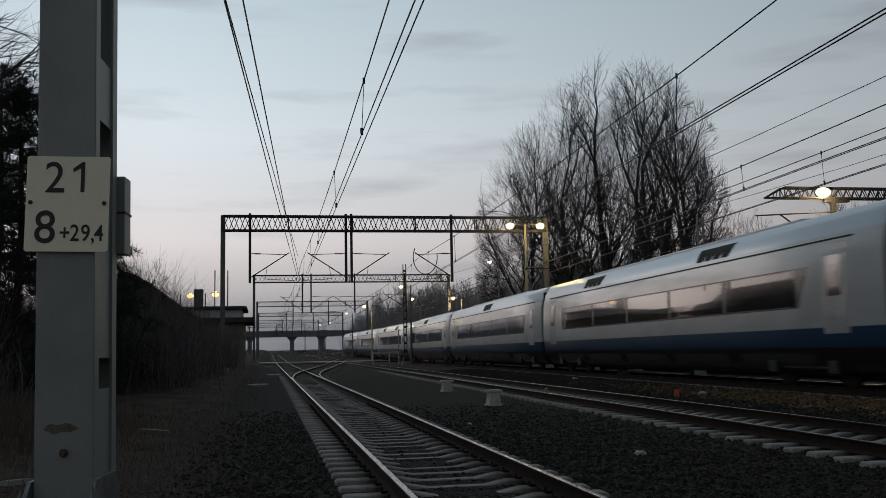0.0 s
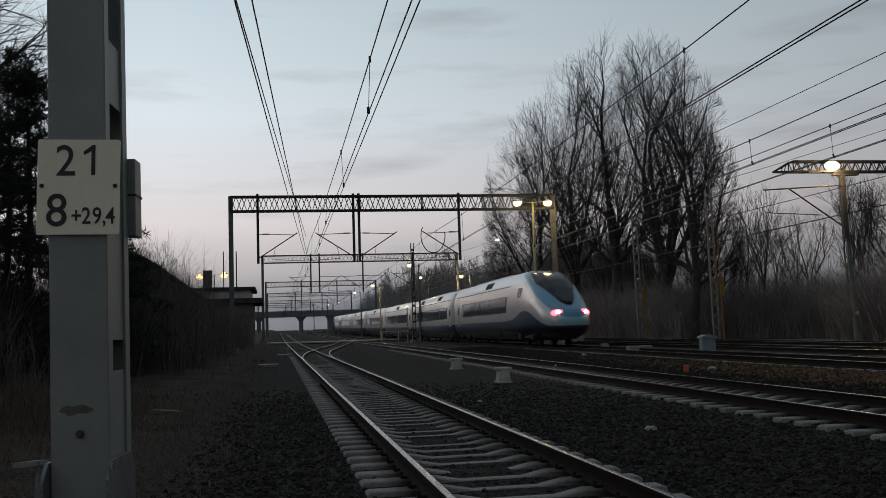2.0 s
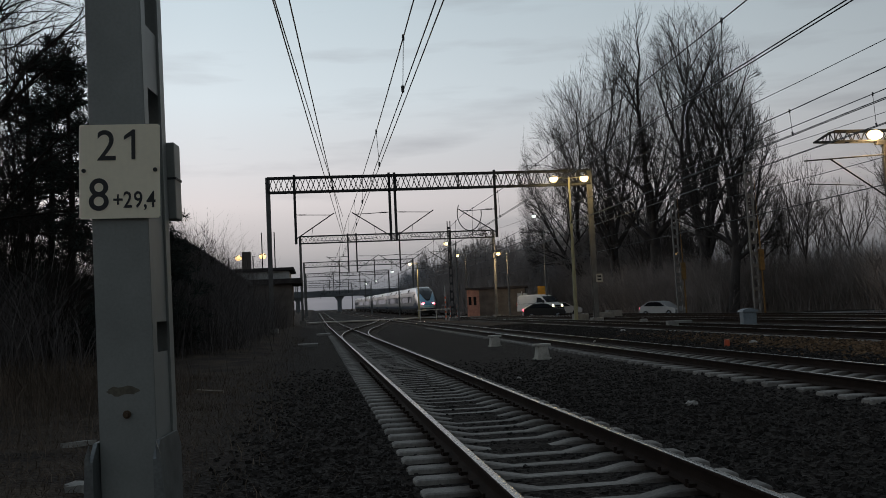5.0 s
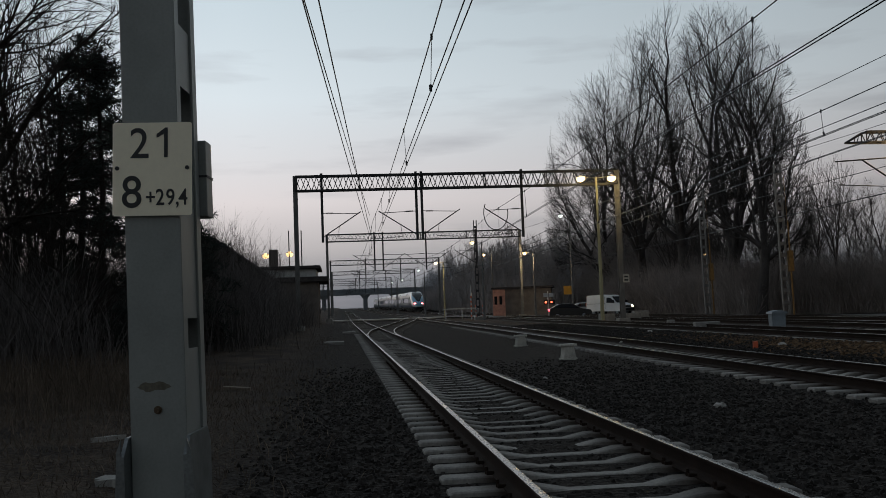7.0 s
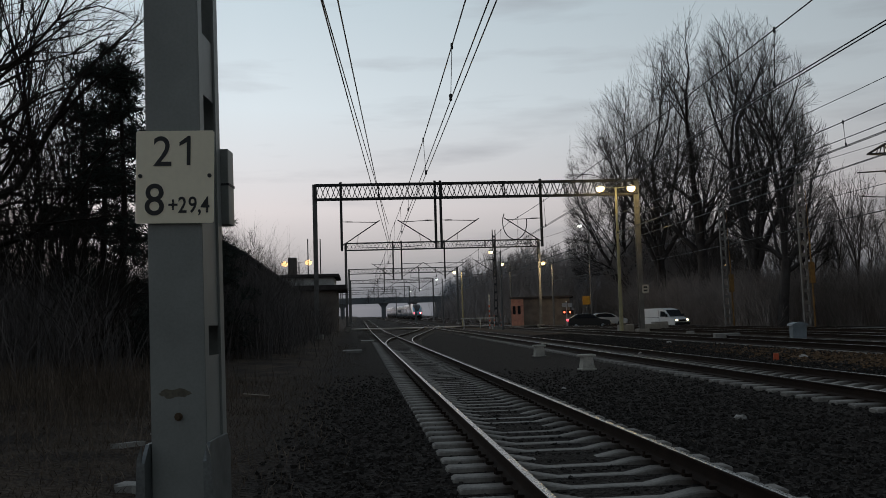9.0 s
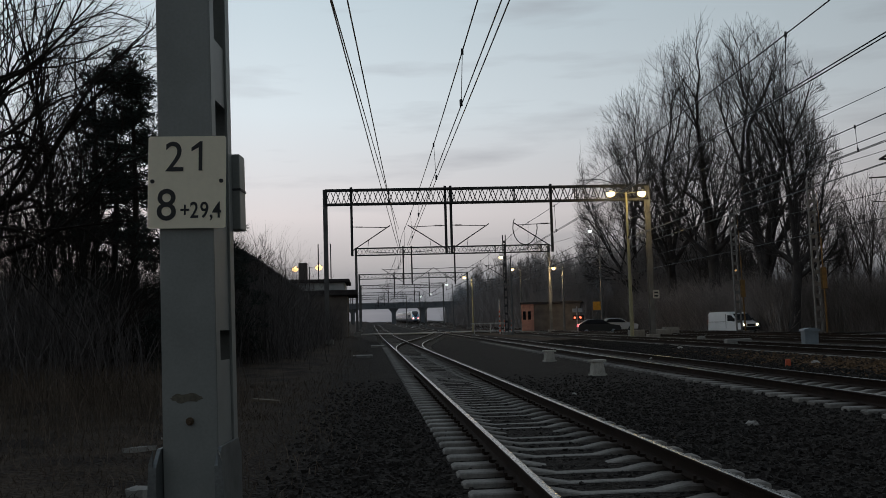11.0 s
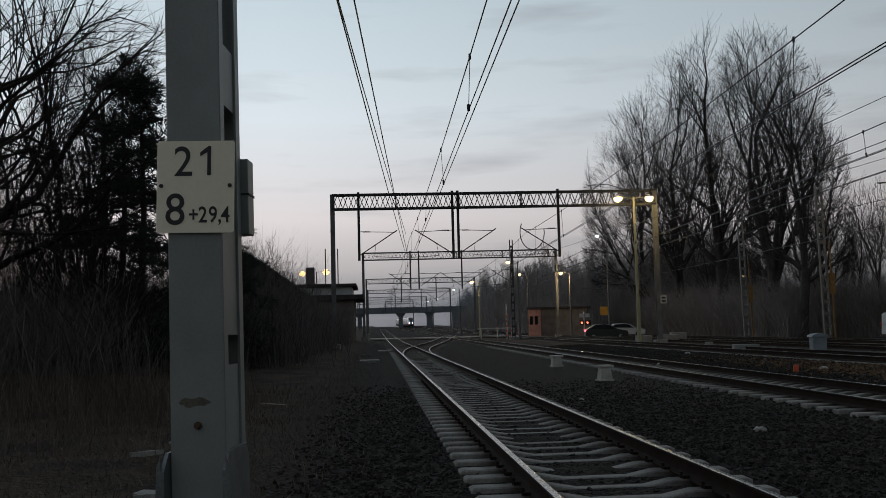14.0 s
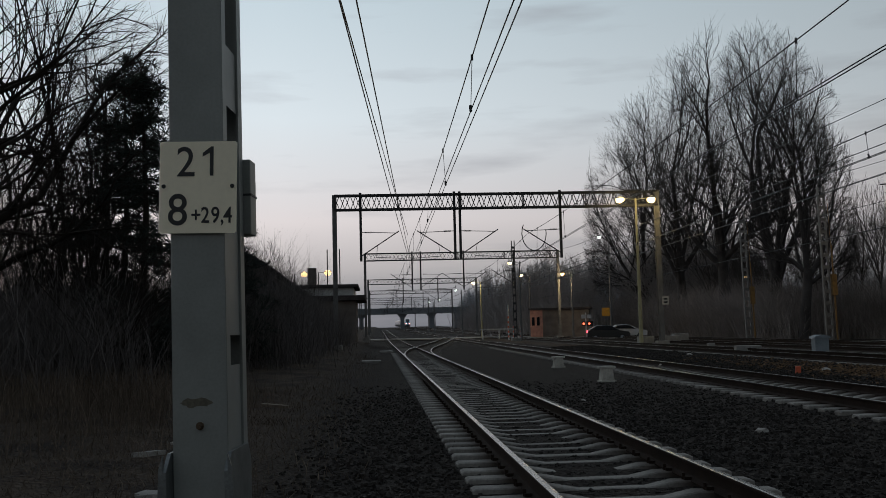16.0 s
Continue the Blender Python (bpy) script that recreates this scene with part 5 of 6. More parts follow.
def build_road():
    # the level crossing: a flush strip of asphalt panels across the tracks
    bm = bmesh.new()
    n = 40
    prev = None
    for k in range(n + 1):
        x = -30 + 62 * k / n
        row = []
        for dy in (-2.6, 2.6):
            y = 128 - 0.12 * x + dy
            row.append(bm.verts.new((x, y, lift(y) + 0.245 + (0.0 if x > 4 else 0.02))))
        if prev:
            bm.faces.new((prev[0], row[0], row[1], prev[1]))
        prev = row
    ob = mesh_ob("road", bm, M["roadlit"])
    ob.modifiers.new("thick", "SOLIDIFY").thickness = 0.12
    tagged(ob, "worn asphalt road over the level crossing, paled with painted lamplight", "road", kind="structure")
    # the street beyond the yard, which bends away from the line
    bm = bmesh.new()
    prev = None
    pts = [main(u, v) for u, v in STREET]
    for k, p in enumerate(pts):
        d = (pts[min(k + 1, len(pts) - 1)] - pts[max(k - 1, 0)]).normalized()
        side = Vector((d.y, -d.x, 0)) * 2.7
        row = [bm.verts.new((p + side * w) + Vector((0, 0, street_z(STREET[k][0]) + lift(p.y)))) for w in (-1, 1)]
        if prev:
            bm.faces.new((prev[0], prev[1], row[1], row[0]))
        prev = row
    bmesh.ops.recalc_face_normals(bm, faces=bm.faces)
    ob = mesh_ob("street", bm, M["asphalt"])
    tagged(ob, "grey asphalt street beside the yard", "road", kind="structure")


# lamplight on the crossing is painted in, as a paler asphalt colour
M["roadlit"] = mat("lamplit_crossing_asphalt", (0.34, 0.31, 0.27), 0.75, 0, 0.7, 1, 20, 0.2)
build_road()


def build_bridge():
    t = thing("road_bridge", "grey concrete road bridge over the railway", "bridge", at=pose(0, 372, 0))
    z = 8.2
    part("deck", boxed(-70, 60, 0, 8, z, z + 1.5, 0.05), M["bridge"], t)
    part("parapet", boxed(-70, 60, -0.15, 0.1, z + 1.5, z + 2.3), M["bridge"], t)
    for x in (-17, -6.6, 9.5, 21):
        bm = bmesh.new()
        prism(bm, [(x - 0.8, 0), (x + 0.8, 0), (x + 0.8, z - 1.6), (x + 2.0, z), (x - 2.0, z), (x - 0.8, z - 1.6)], "y", 1.5, 6.5)
        part("pier", bm, M["bridge"], t)
    for x0, x1 in ((-70, -19), (30, 60)):
        part("abutment", boxed(x0, x1, 0.3, 7.7, -1, z), M["bridge"], t)


M["bridge"] = mat("weathered_concrete", (0.20, 0.22, 0.24), 0.9, 0, 0.7, 0.3, 4, 0.1)
build_bridge()


# ---- small things on the ballast ----
def build_small():
    for x, y, h, w in ((5.82, 24.25, 0.40, 0.34), (6.33, 33.5, 0.40, 0.36)):
        t = thing("trackside_box", "small pale concrete trackside box with a flat lid", "cable box", "trackside boxes", at=pose(x, y, ground_z(x, y), 0, 0, 8))
        bm = bmesh.new()
        prism(bm, [(-w / 2, 0.03), (w / 2, 0.03), (w / 2 - 0.05, h - 0.06), (-w / 2 + 0.05, h - 0.06)], "y", -w / 2 + 0.03, w / 2 - 0.03)
        bmesh.ops.bevel(bm, geom=list(bm.edges), offset=0.012, segments=2, affect="EDGES")
        part("body", bm, M["palebox"], t)
        part("lid", boxed(-w / 2 - 0.02, w / 2 + 0.02, -w / 2, w / 2, h - 0.06, h, 0.012), M["palebox"], t)
        part("base", boxed(-w / 2 - 0.03, w / 2 + 0.03, -w / 2, w / 2, -0.06, 0.04, 0.01), M["palebox"], t)
    t = thing("relay_cabinet", "blue-grey plastic relay cabinet with an overhanging lid", "cabinet", at=pose(16.1, 33.9, 0.04) @ Matrix.Diagonal((0.8, 0.8, 0.92, 1)))
    bm = bmesh.new()
    prism(bm, [(-0.30, -0.05), (0.30, -0.05), (0.33, 0.82), (-0.33, 0.82)], "y", -0.22, 0.22)
    bmesh.ops.bevel(bm, geom=list(bm.edges), offset=0.02, segments=2, affect="EDGES")
    part("body", bm, M["greybox"], t)
    bm = bmesh.new()
    prism(bm, [(-0.39, 0.82), (0.39, 0.82), (0.36, 0.90), (0.1, 0.96), (-0.1, 0.96), (-0.36, 0.90)], "y", -0.28, 0.28)
    part("lid", bm, M["greybox"], t)
    t = thing("marker_post", "short orange marker post in rusty ballast", "marker", at=pose(10.19, 22.7, ground_z(10.19, 22.7)))
    part("post", boxed(-0.06, 0.06, -0.03, 0.03, -0.05, 0.17, 0.008), M["orange"], t)
    for x, y, sx, sy, sz in ((15.0, 38.0, 1.0, 0.5, 0.28), (16.6, 58.5, 0.9, 0.6, 0.5), (18.6, 60.0, 1.3, 0.6, 0.5), (20.4, 63.5, 1.0, 0.6, 0.6), (15.6, 44, 0.3, 0.3, 0.3)):
        t = thing("concrete_block", "low pale concrete block beside the track", "concrete block", "concrete blocks", at=pose(x, y, ground_z(x, y), 0, 0, random.uniform(-10, 10)))
        part("block", boxed(-sx / 2, sx / 2, -sy / 2, sy / 2, -0.05, sz, 0.03), M["concrete"], t)
    for x, y, r in ((4.87, 12.0, 0.075), (10.7, 22.3, 0.10), (9.1, 30.2, 0.13), (11.9, 36, 0.12), (-1.4, 9.5, 0.06), (-2.6, 12.4, 0.05), (3.9, 18.2, 0.05)):
        bm = bmesh.new()
        bmesh.ops.create_icosphere(bm, subdivisions=2, radius=r)
        for v in bm.verts:
            v.co *= 1 + 0.5 * noise.noise(v.co * (2.5 / r) + Vector((x, y, 0)))
            v.co.z *= 0.62
        ob = mesh_ob("stone", bm, M["limestone"])
        ob.matrix_basis = pose(x, y, ground_z(x, y) + r * 0.3, 0, 0, x * 77)
        tagged(ob, "pale broken stone lying on dark ballast", "stone", "loose stones")
    bm = bmesh.new()
    prism(bm, [(-0.26, -0.05), (0.1, -0.06), (0.26, -0.03), (0.25, 0.05), (-0.1, 0.06), (-0.25, 0.04)], "z", 0, 0.045)
    ob = mesh_ob("plank", bm, M["wood"])
    ob.matrix_basis = pose(-1.94, 18.0, ground_z(-1.94, 18) + 0.03, 4, 5, -14)
    tagged(ob, "weathered broken plank lying on the ground", "plank")
    for x, y, w in ((-2.6, 11.0, 0.5), (-1.95, 8.4, 0.6), (-2.3, 13.2, 0.4), (-2.05, 6.35, 0.55)):
        bm = bmesh.new()
        pts = [(w * (0.5 + 0.2 * math.sin(k * 3.1 + x)) * math.cos(k * math.tau / 9), 0.5 * w * (0.5 + 0.2 * math.cos(k * 2.3)) * math.sin(k * math.tau / 9)) for k in range(9)]
        prism(bm, pts, "z", -0.05, 0.04)
        ob = mesh_ob("slab_fragment", bm, M["concrete"])
        ob.matrix_basis = pose(x, y, ground_z(x, y) + 0.01, 3, -4, x * 40)
        tagged(ob, "broken concrete slab half sunk in the grass", "slab", "broken slabs")
    # grey cover beside the siding and pale boards in the track
    for x, y, w, d in ((-0.35, 44, 0.9, 1.4), (0.5, 66, 0.9, 2.5)):
        ob = mesh_ob("cable_cover", boxed(-w / 2, w / 2, -d / 2, d / 2, -0.05, 0.10, 0.02), M["concrete"])
        ob.matrix_basis = pose(x, y, ground_z(x, y))
        tagged(ob, "flat concrete cable cover beside the siding", "cable cover", "cable covers")


build_small()


# ---- trees, brush and grass ----
def grow(seed, height, fork, reach, trunk_r, tip_r=0.01, limbs=6, open_=0.75, kids=(6, 6, 5, 3), lift_=0.10, wob=0.10, low=0.0, stems=1):
    """A bare tree grown limb by limb inside a domed crown: each limb bends a little and bears side shoots that run out to the dome.
    low: how far the crown hangs below its middle. Returns the trunk with its limbs, and the crown of twigs, as vertices and faces."""
    rnd = random.Random(seed)
    mid = Vector((0, 0, height * (0.40 + 0.16 * fork)))
    half = Vector((reach, reach, height - mid.z))
    parts = ([], []), ([], [])

    def room(p, d):
        """How far it is from p along d to the dome."""
        q = p - mid
        below = half.z if d.z > 0 or q.z > 0 else max(half.z * (0.55 + low), 0.5)
        a = Vector((q.x / half.x, q.y / half.y, q.z / below))
        b = Vector((d.x / half.x, d.y / half.y, d.z / below))
        bb, ab, aa = b.dot(b), a.dot(b), a.dot(a) - 1
        disc = ab * ab - bb * aa
        return (-ab + math.sqrt(disc)) / bb if disc > 0 else 0.0

    def stick(a, b, ra, rb, big):
        verts, faces = parts[0 if big else 1]
        sides = 7 if big else 4 if rb > tip_r * 3 else 3
        ax = b - a
        u = ax.orthogonal().normalized()
        w = ax.cross(u).normalized()
        here = len(verts)
        for p, r in ((a, ra), (b, rb)):
            for n in range(sides):
                g = n * math.tau / sides
                verts.append(p + u * (r * math.cos(g)) + w * (r * math.sin(g)))
        for n in range(sides):
            m = (n + 1) % sides
            faces.append((here + n, here + m, here + sides + m, here + sides + n))

    def turned(d, away):
        """A direction that leaves d by that angle, round it at random."""
        u = d.orthogonal().normalized()
        g = rnd.uniform(0, math.tau)
        w = u * math.cos(g) + d.cross(u).normalized() * math.sin(g)
        return (d * math.cos(away) + w * math.sin(away)).normalized()

    def limb(p, d, length, r, level):
        last = level >= len(kids)
        n = 2 if last else 5 if level < 2 else 3
        end = tip_r * 0.4 if last else max(r * 0.55, tip_r)
        big = r > trunk_r * 0.16
        places = []
        for k in range(n):
            f0, f1 = k / n, (k + 1) / n
            q = p + d * (length / n)
            stick(p, q + d * r * 0.3, r + (end - r) * f0, r + (end - r) * f1, big)
            places.append((p, q, d, r + (end - r) * f1))
            d = (d + Vector((rnd.gauss(0, wob), rnd.gauss(0, wob), rnd.gauss(0, wob) + lift_))).normalized()
            p = q
        if last:
            return

        def shoot(start, way, thick):
            far = room(start, way)
            if level + 1 >= len(kids):
                want = min(far, height * 0.085) * rnd.uniform(0.45, 1.0)
            else:
                want = min(far * rnd.uniform(0.45, 0.62), length * 1.15)
            if want > height * 0.008:
                limb(start, way, want, max(thick, tip_r), level + 1)
        # the limb forks at its end and bears side shoots on the way
        for k in range(2 if rnd.random() < 0.7 else 3):
            shoot(p, turned(d, radians(rnd.uniform(10, 30))), end * 0.82)
        m = kids[level]
        for k in range(m):
            f = 0.25 + 0.72 * (k + rnd.random()) / m
            a, b, e, rr = places[min(int(f * n), n - 1)]
            way = turned(e, radians(rnd.uniform(25, 58)))
            if way.z < e.z - 0.45 and rnd.random() < 0.6:
                way = turned(e, radians(32))
            shoot(a.lerp(b, rnd.random()), way, min(rr * 0.55, r * 0.42))

    for _ in range(stems):
        lean = Vector((rnd.gauss(0, 0.05), rnd.gauss(0, 0.05), 1)).normalized()
        foot = Vector((0, 0, -0.3)) if stems == 1 else Vector((rnd.gauss(0, 0.6), rnd.gauss(0, 0.6), -0.3))
        p, d, tall = foot, lean, fork * height + 0.3
        for k in range(5):
            q = p + d * tall / 5
            stick(p, q + d * 0.05, trunk_r * ((1.35, 1.08, 1.0, 0.95, 0.92)[k]), trunk_r * ((1.08, 1.0, 0.95, 0.92, 0.9)[k]), True)
            p, d = q, (d + Vector((rnd.gauss(0, 0.05), rnd.gauss(0, 0.05), 0.1))).normalized()
        for k in range(limbs):
            g = math.tau * (k + rnd.uniform(-0.3, 0.3)) / limbs
            away = rnd.uniform(0.10, open_) if k else 0.06
            way = Vector((math.cos(g) * math.sin(away), math.sin(g) * math.sin(away), math.cos(away)))
            start = p - d * rnd.uniform(0, 0.3) * tall
            limb(start, way, room(start, way) * rnd.uniform(0.42, 0.58), trunk_r * rnd.uniform(0.45, 0.62), 0)
    return parts


def tree_meshes(m, **kw):
    made = []
    for name, (v, f) in zip(("trunk", "crown"), grow(**kw)):
        me = bpy.data.meshes.new(name)
        me.from_pydata(v, [], f)
        me.materials.append(M[m])
        me.polygons.foreach_set("use_smooth", [True] * len(me.polygons))
        made.append(me)
    return made


def plant(name, label, group, meshes, at, grown=Matrix.Identity(4)):
    t = thing(name, label, "tree", group, at=at)
    shared("trunk", meshes[0], t, grown)
    shared("crown", meshes[1], t, grown)["label"] = "bare crown of fine twigs"
    return t


def build_trees():
    # the row of big bare trees beyond the street
    for k, (u, v, h, reach, r) in enumerate(((35.5, 136, 34.5, 9.0, 0.55), (36, 118, 36.3, 8.2, 0.6), (36, 103, 35.2, 7.8, 0.65), (36.5, 91.5, 31.4, 6.9, 0.62), (36, 83.5, 26.3, 5.2, 0.45))):
        p = main(u, v)
        plant("big_tree", "tall bare tree with a dense domed crown of twigs", "row of big bare trees",
              tree_meshes("bigbark", seed=211 + k, height=h * 1.05, fork=0.2 + 0.03 * (k % 3), reach=reach, trunk_r=r, tip_r=0.0135, limbs=6, open_=1.0, kids=((4, 4, 3, 3), (3, 3, 3, 2), (3, 3, 3, 2), (3, 3, 3, 2), (3, 3, 2, 2))[k], lift_=0.02, wob=0.075, low=0.25), pose(p.x, p.y, ground_z(p.x, p.y), 0, 0, k * 67))
    wood = [tree_meshes("twig", seed=350 + k, height=14, fork=0.3, reach=2.8, trunk_r=0.13, tip_r=0.010, limbs=4, open_=0.7, kids=(3, 3, 2), lift_=0.04, wob=0.12, low=0.4) for k in range(6)]
    # both tones of the distant trees carry the painted haze
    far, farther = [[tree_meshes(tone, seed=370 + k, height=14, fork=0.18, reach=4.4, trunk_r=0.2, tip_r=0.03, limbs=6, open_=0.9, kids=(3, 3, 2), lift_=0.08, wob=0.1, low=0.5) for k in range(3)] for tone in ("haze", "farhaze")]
    slim = [tree_meshes("bark", seed=380 + k, height=12, fork=0.25, reach=2.5, trunk_r=0.09, tip_r=0.005, limbs=5, open_=0.8, kids=(3, 3, 2), lift_=0.03, wob=0.14, low=0.6) for k in range(4)]
    bush = [tree_meshes("bark", seed=390 + k, height=4, fork=0.04, reach=1.8, trunk_r=0.04, tip_r=0.005, limbs=7, open_=1.1, kids=(3, 2, 2), lift_=0.05, wob=0.12, low=0.6) for k in range(3)]
    rnd = random.Random(7)

    def young(x, y, s, label, kind, lo=0.9, hi=1.15, name="young_tree", group="strip of bare woodland"):
        g = pose(0, 0, 0, 0, 0, rnd.uniform(0, 360)) @ Matrix.Diagonal((s, s, s * rnd.uniform(lo, hi), 1))
        plant(name, label, group, rnd.choice(kind), pose(x, y, ground_z(x, y)), g)
    for k in range(84):
        v = rnd.uniform(40, 150)
        u = rnd.uniform(37.5, 56) if v < 95 else rnd.uniform(37, 60)
        if v < 90 and abs((u - 36.8) * 0.74 + (v - 76) * 0.67) < 5.5:
            continue
        p = main(u, v)
        young(p.x, p.y, rnd.uniform(0.7, 1.2) * (1.05 if v > 60 else 0.8), "thin bare tree in a strip of woodland", wood)
    for k in range(150):
        v = rnd.uniform(128, 430)
        u = rnd.uniform(19, 60) + max(v - 240, 0) * 0.05
        p = main(u, v)
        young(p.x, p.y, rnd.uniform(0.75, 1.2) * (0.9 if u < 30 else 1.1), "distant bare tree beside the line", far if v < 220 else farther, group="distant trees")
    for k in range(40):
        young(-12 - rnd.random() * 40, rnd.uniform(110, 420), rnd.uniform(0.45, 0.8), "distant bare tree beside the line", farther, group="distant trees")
    # bushes before and beside the gabled shed
    for x, y, f in ((-9.6, 58.5, 1.75), (-8.4, 58.8, 1.8), (-7.4, 58.4, 1.6), (-10.8, 57, 1.8), (-6.5, 58.6, 1.35), (-5.7, 60.0, 1.1), (-8.9, 55, 1.5), (-7.6, 54, 1.3), (-6.4, 54.5, 1.1)):
        young(x, y, f, "dark leafless bush against the shed", bush, name="bare_bush", group="bushes by the shed")
    # left-hand grove
    for k in range(17):
        y = rnd.uniform(23, 34)
        young(-y * rnd.uniform(0.235, 0.46) - 0.8, y, rnd.uniform(0.9, 1.35), "low bare shrub in the dark grove", bush, name="bare_bush", group="shrubs in the grove")
    for k in range(17):
        y = rnd.uniform(24, 50)
        x = -y * rnd.uniform(0.25, 0.50) - 1.2
        young(x, y, rnd.uniform(0.7, 1.1), "thin bare tree in the dark grove", slim, group="thin trees in the grove")
    oak = dict(fork=0.22, limbs=7, open_=1.45, kids=(4, 4, 4), lift_=0.0, wob=0.2, low=0.7)
    plant("oak_tree", "old bare tree with long crooked limbs", "", tree_meshes("bark", seed=433, height=12.5, reach=6.4, trunk_r=0.26, tip_r=0.006, **oak), pose(-9.4, 17.5, ground_z(-9.4, 17.5), 0, 0, 40))
    plant("oak_tree", "old bare tree with long crooked limbs", "", tree_meshes("bark", seed=436, height=16, reach=6.0, trunk_r=0.24, tip_r=0.006, **oak), pose(-10.8, 25, ground_z(-10.8, 25), 0, 0, 200))


build_trees()


def build_pines():
    rnd = random.Random(5)
    for x, y, h in ((-6.6, 27, 8.6), (-7.9, 30, 10.2), (-9.6, 34, 10.5), (-6.4, 33, 7.0), (-5.9, 37, 6.2)):
        t = thing("pine_tree", "dark evergreen with ragged needle clumps", "tree", "evergreens in the grove", at=pose(x, y, ground_z(x, y)))
        bm = bmesh.new()
        tube(bm, (0, 0, -0.3), (0.15, 0, h * 0.55), 0.14, 0.08, 8)
        tube(bm, (0.15, 0, h * 0.55), (0, 0.1, h), 0.08, 0.02, 8)
        part("trunk", bm, M["bark"], t)
        verts, faces, bv, bf = [], [], [], []
        for k in range(68):
            f = rnd.random() ** 1.25
            z = h * (0.10 + 0.88 * f)
            a = rnd.uniform(0, math.tau)
            reach = 2.5 * (1 - f) ** 0.75 * rnd.uniform(0.45, 1.15) + 0.3
            d = Vector((math.cos(a), math.sin(a), 0))
            i = len(bv)
            side = Vector((-d.y, d.x, 0)) * 0.03
            root = Vector((0.1, 0, z))
            tip = root + d * reach + Vector((0, 0, rnd.uniform(-0.45, 0.05) * reach))
            bv += [root + side, root - side, root + Vector((0, 0, 0.06)), tip]
            bf += [(i, i + 1, i + 3), (i + 1, i + 2, i + 3), (i + 2, i, i + 3)]
            for c in range(5):
                g = rnd.uniform(0.35, 1.0)
                hub = root.lerp(tip, g) + Vector((rnd.gauss(0, 0.28), rnd.gauss(0, 0.28), rnd.gauss(0, 0.12)))
                for j in range(34):
                    w = Vector((rnd.gauss(0, 1), rnd.gauss(0, 1), rnd.gauss(0.15, 0.6))).normalized()
                    s = w.orthogonal().normalized() * 0.02
                    o = hub + w * rnd.uniform(0, 0.15)
                    i = len(verts)
                    verts += [o - s, o + s, o + w * rnd.uniform(0.14, 0.34)]
                    faces.append((i, i + 1, i + 2))
        tagged(raw_ob("bough", bv, bf, M["bark"], t), kind="stuff")
        raw_ob("foliage", verts, faces, M["needle"], t, "dense dark needles")


build_pines()


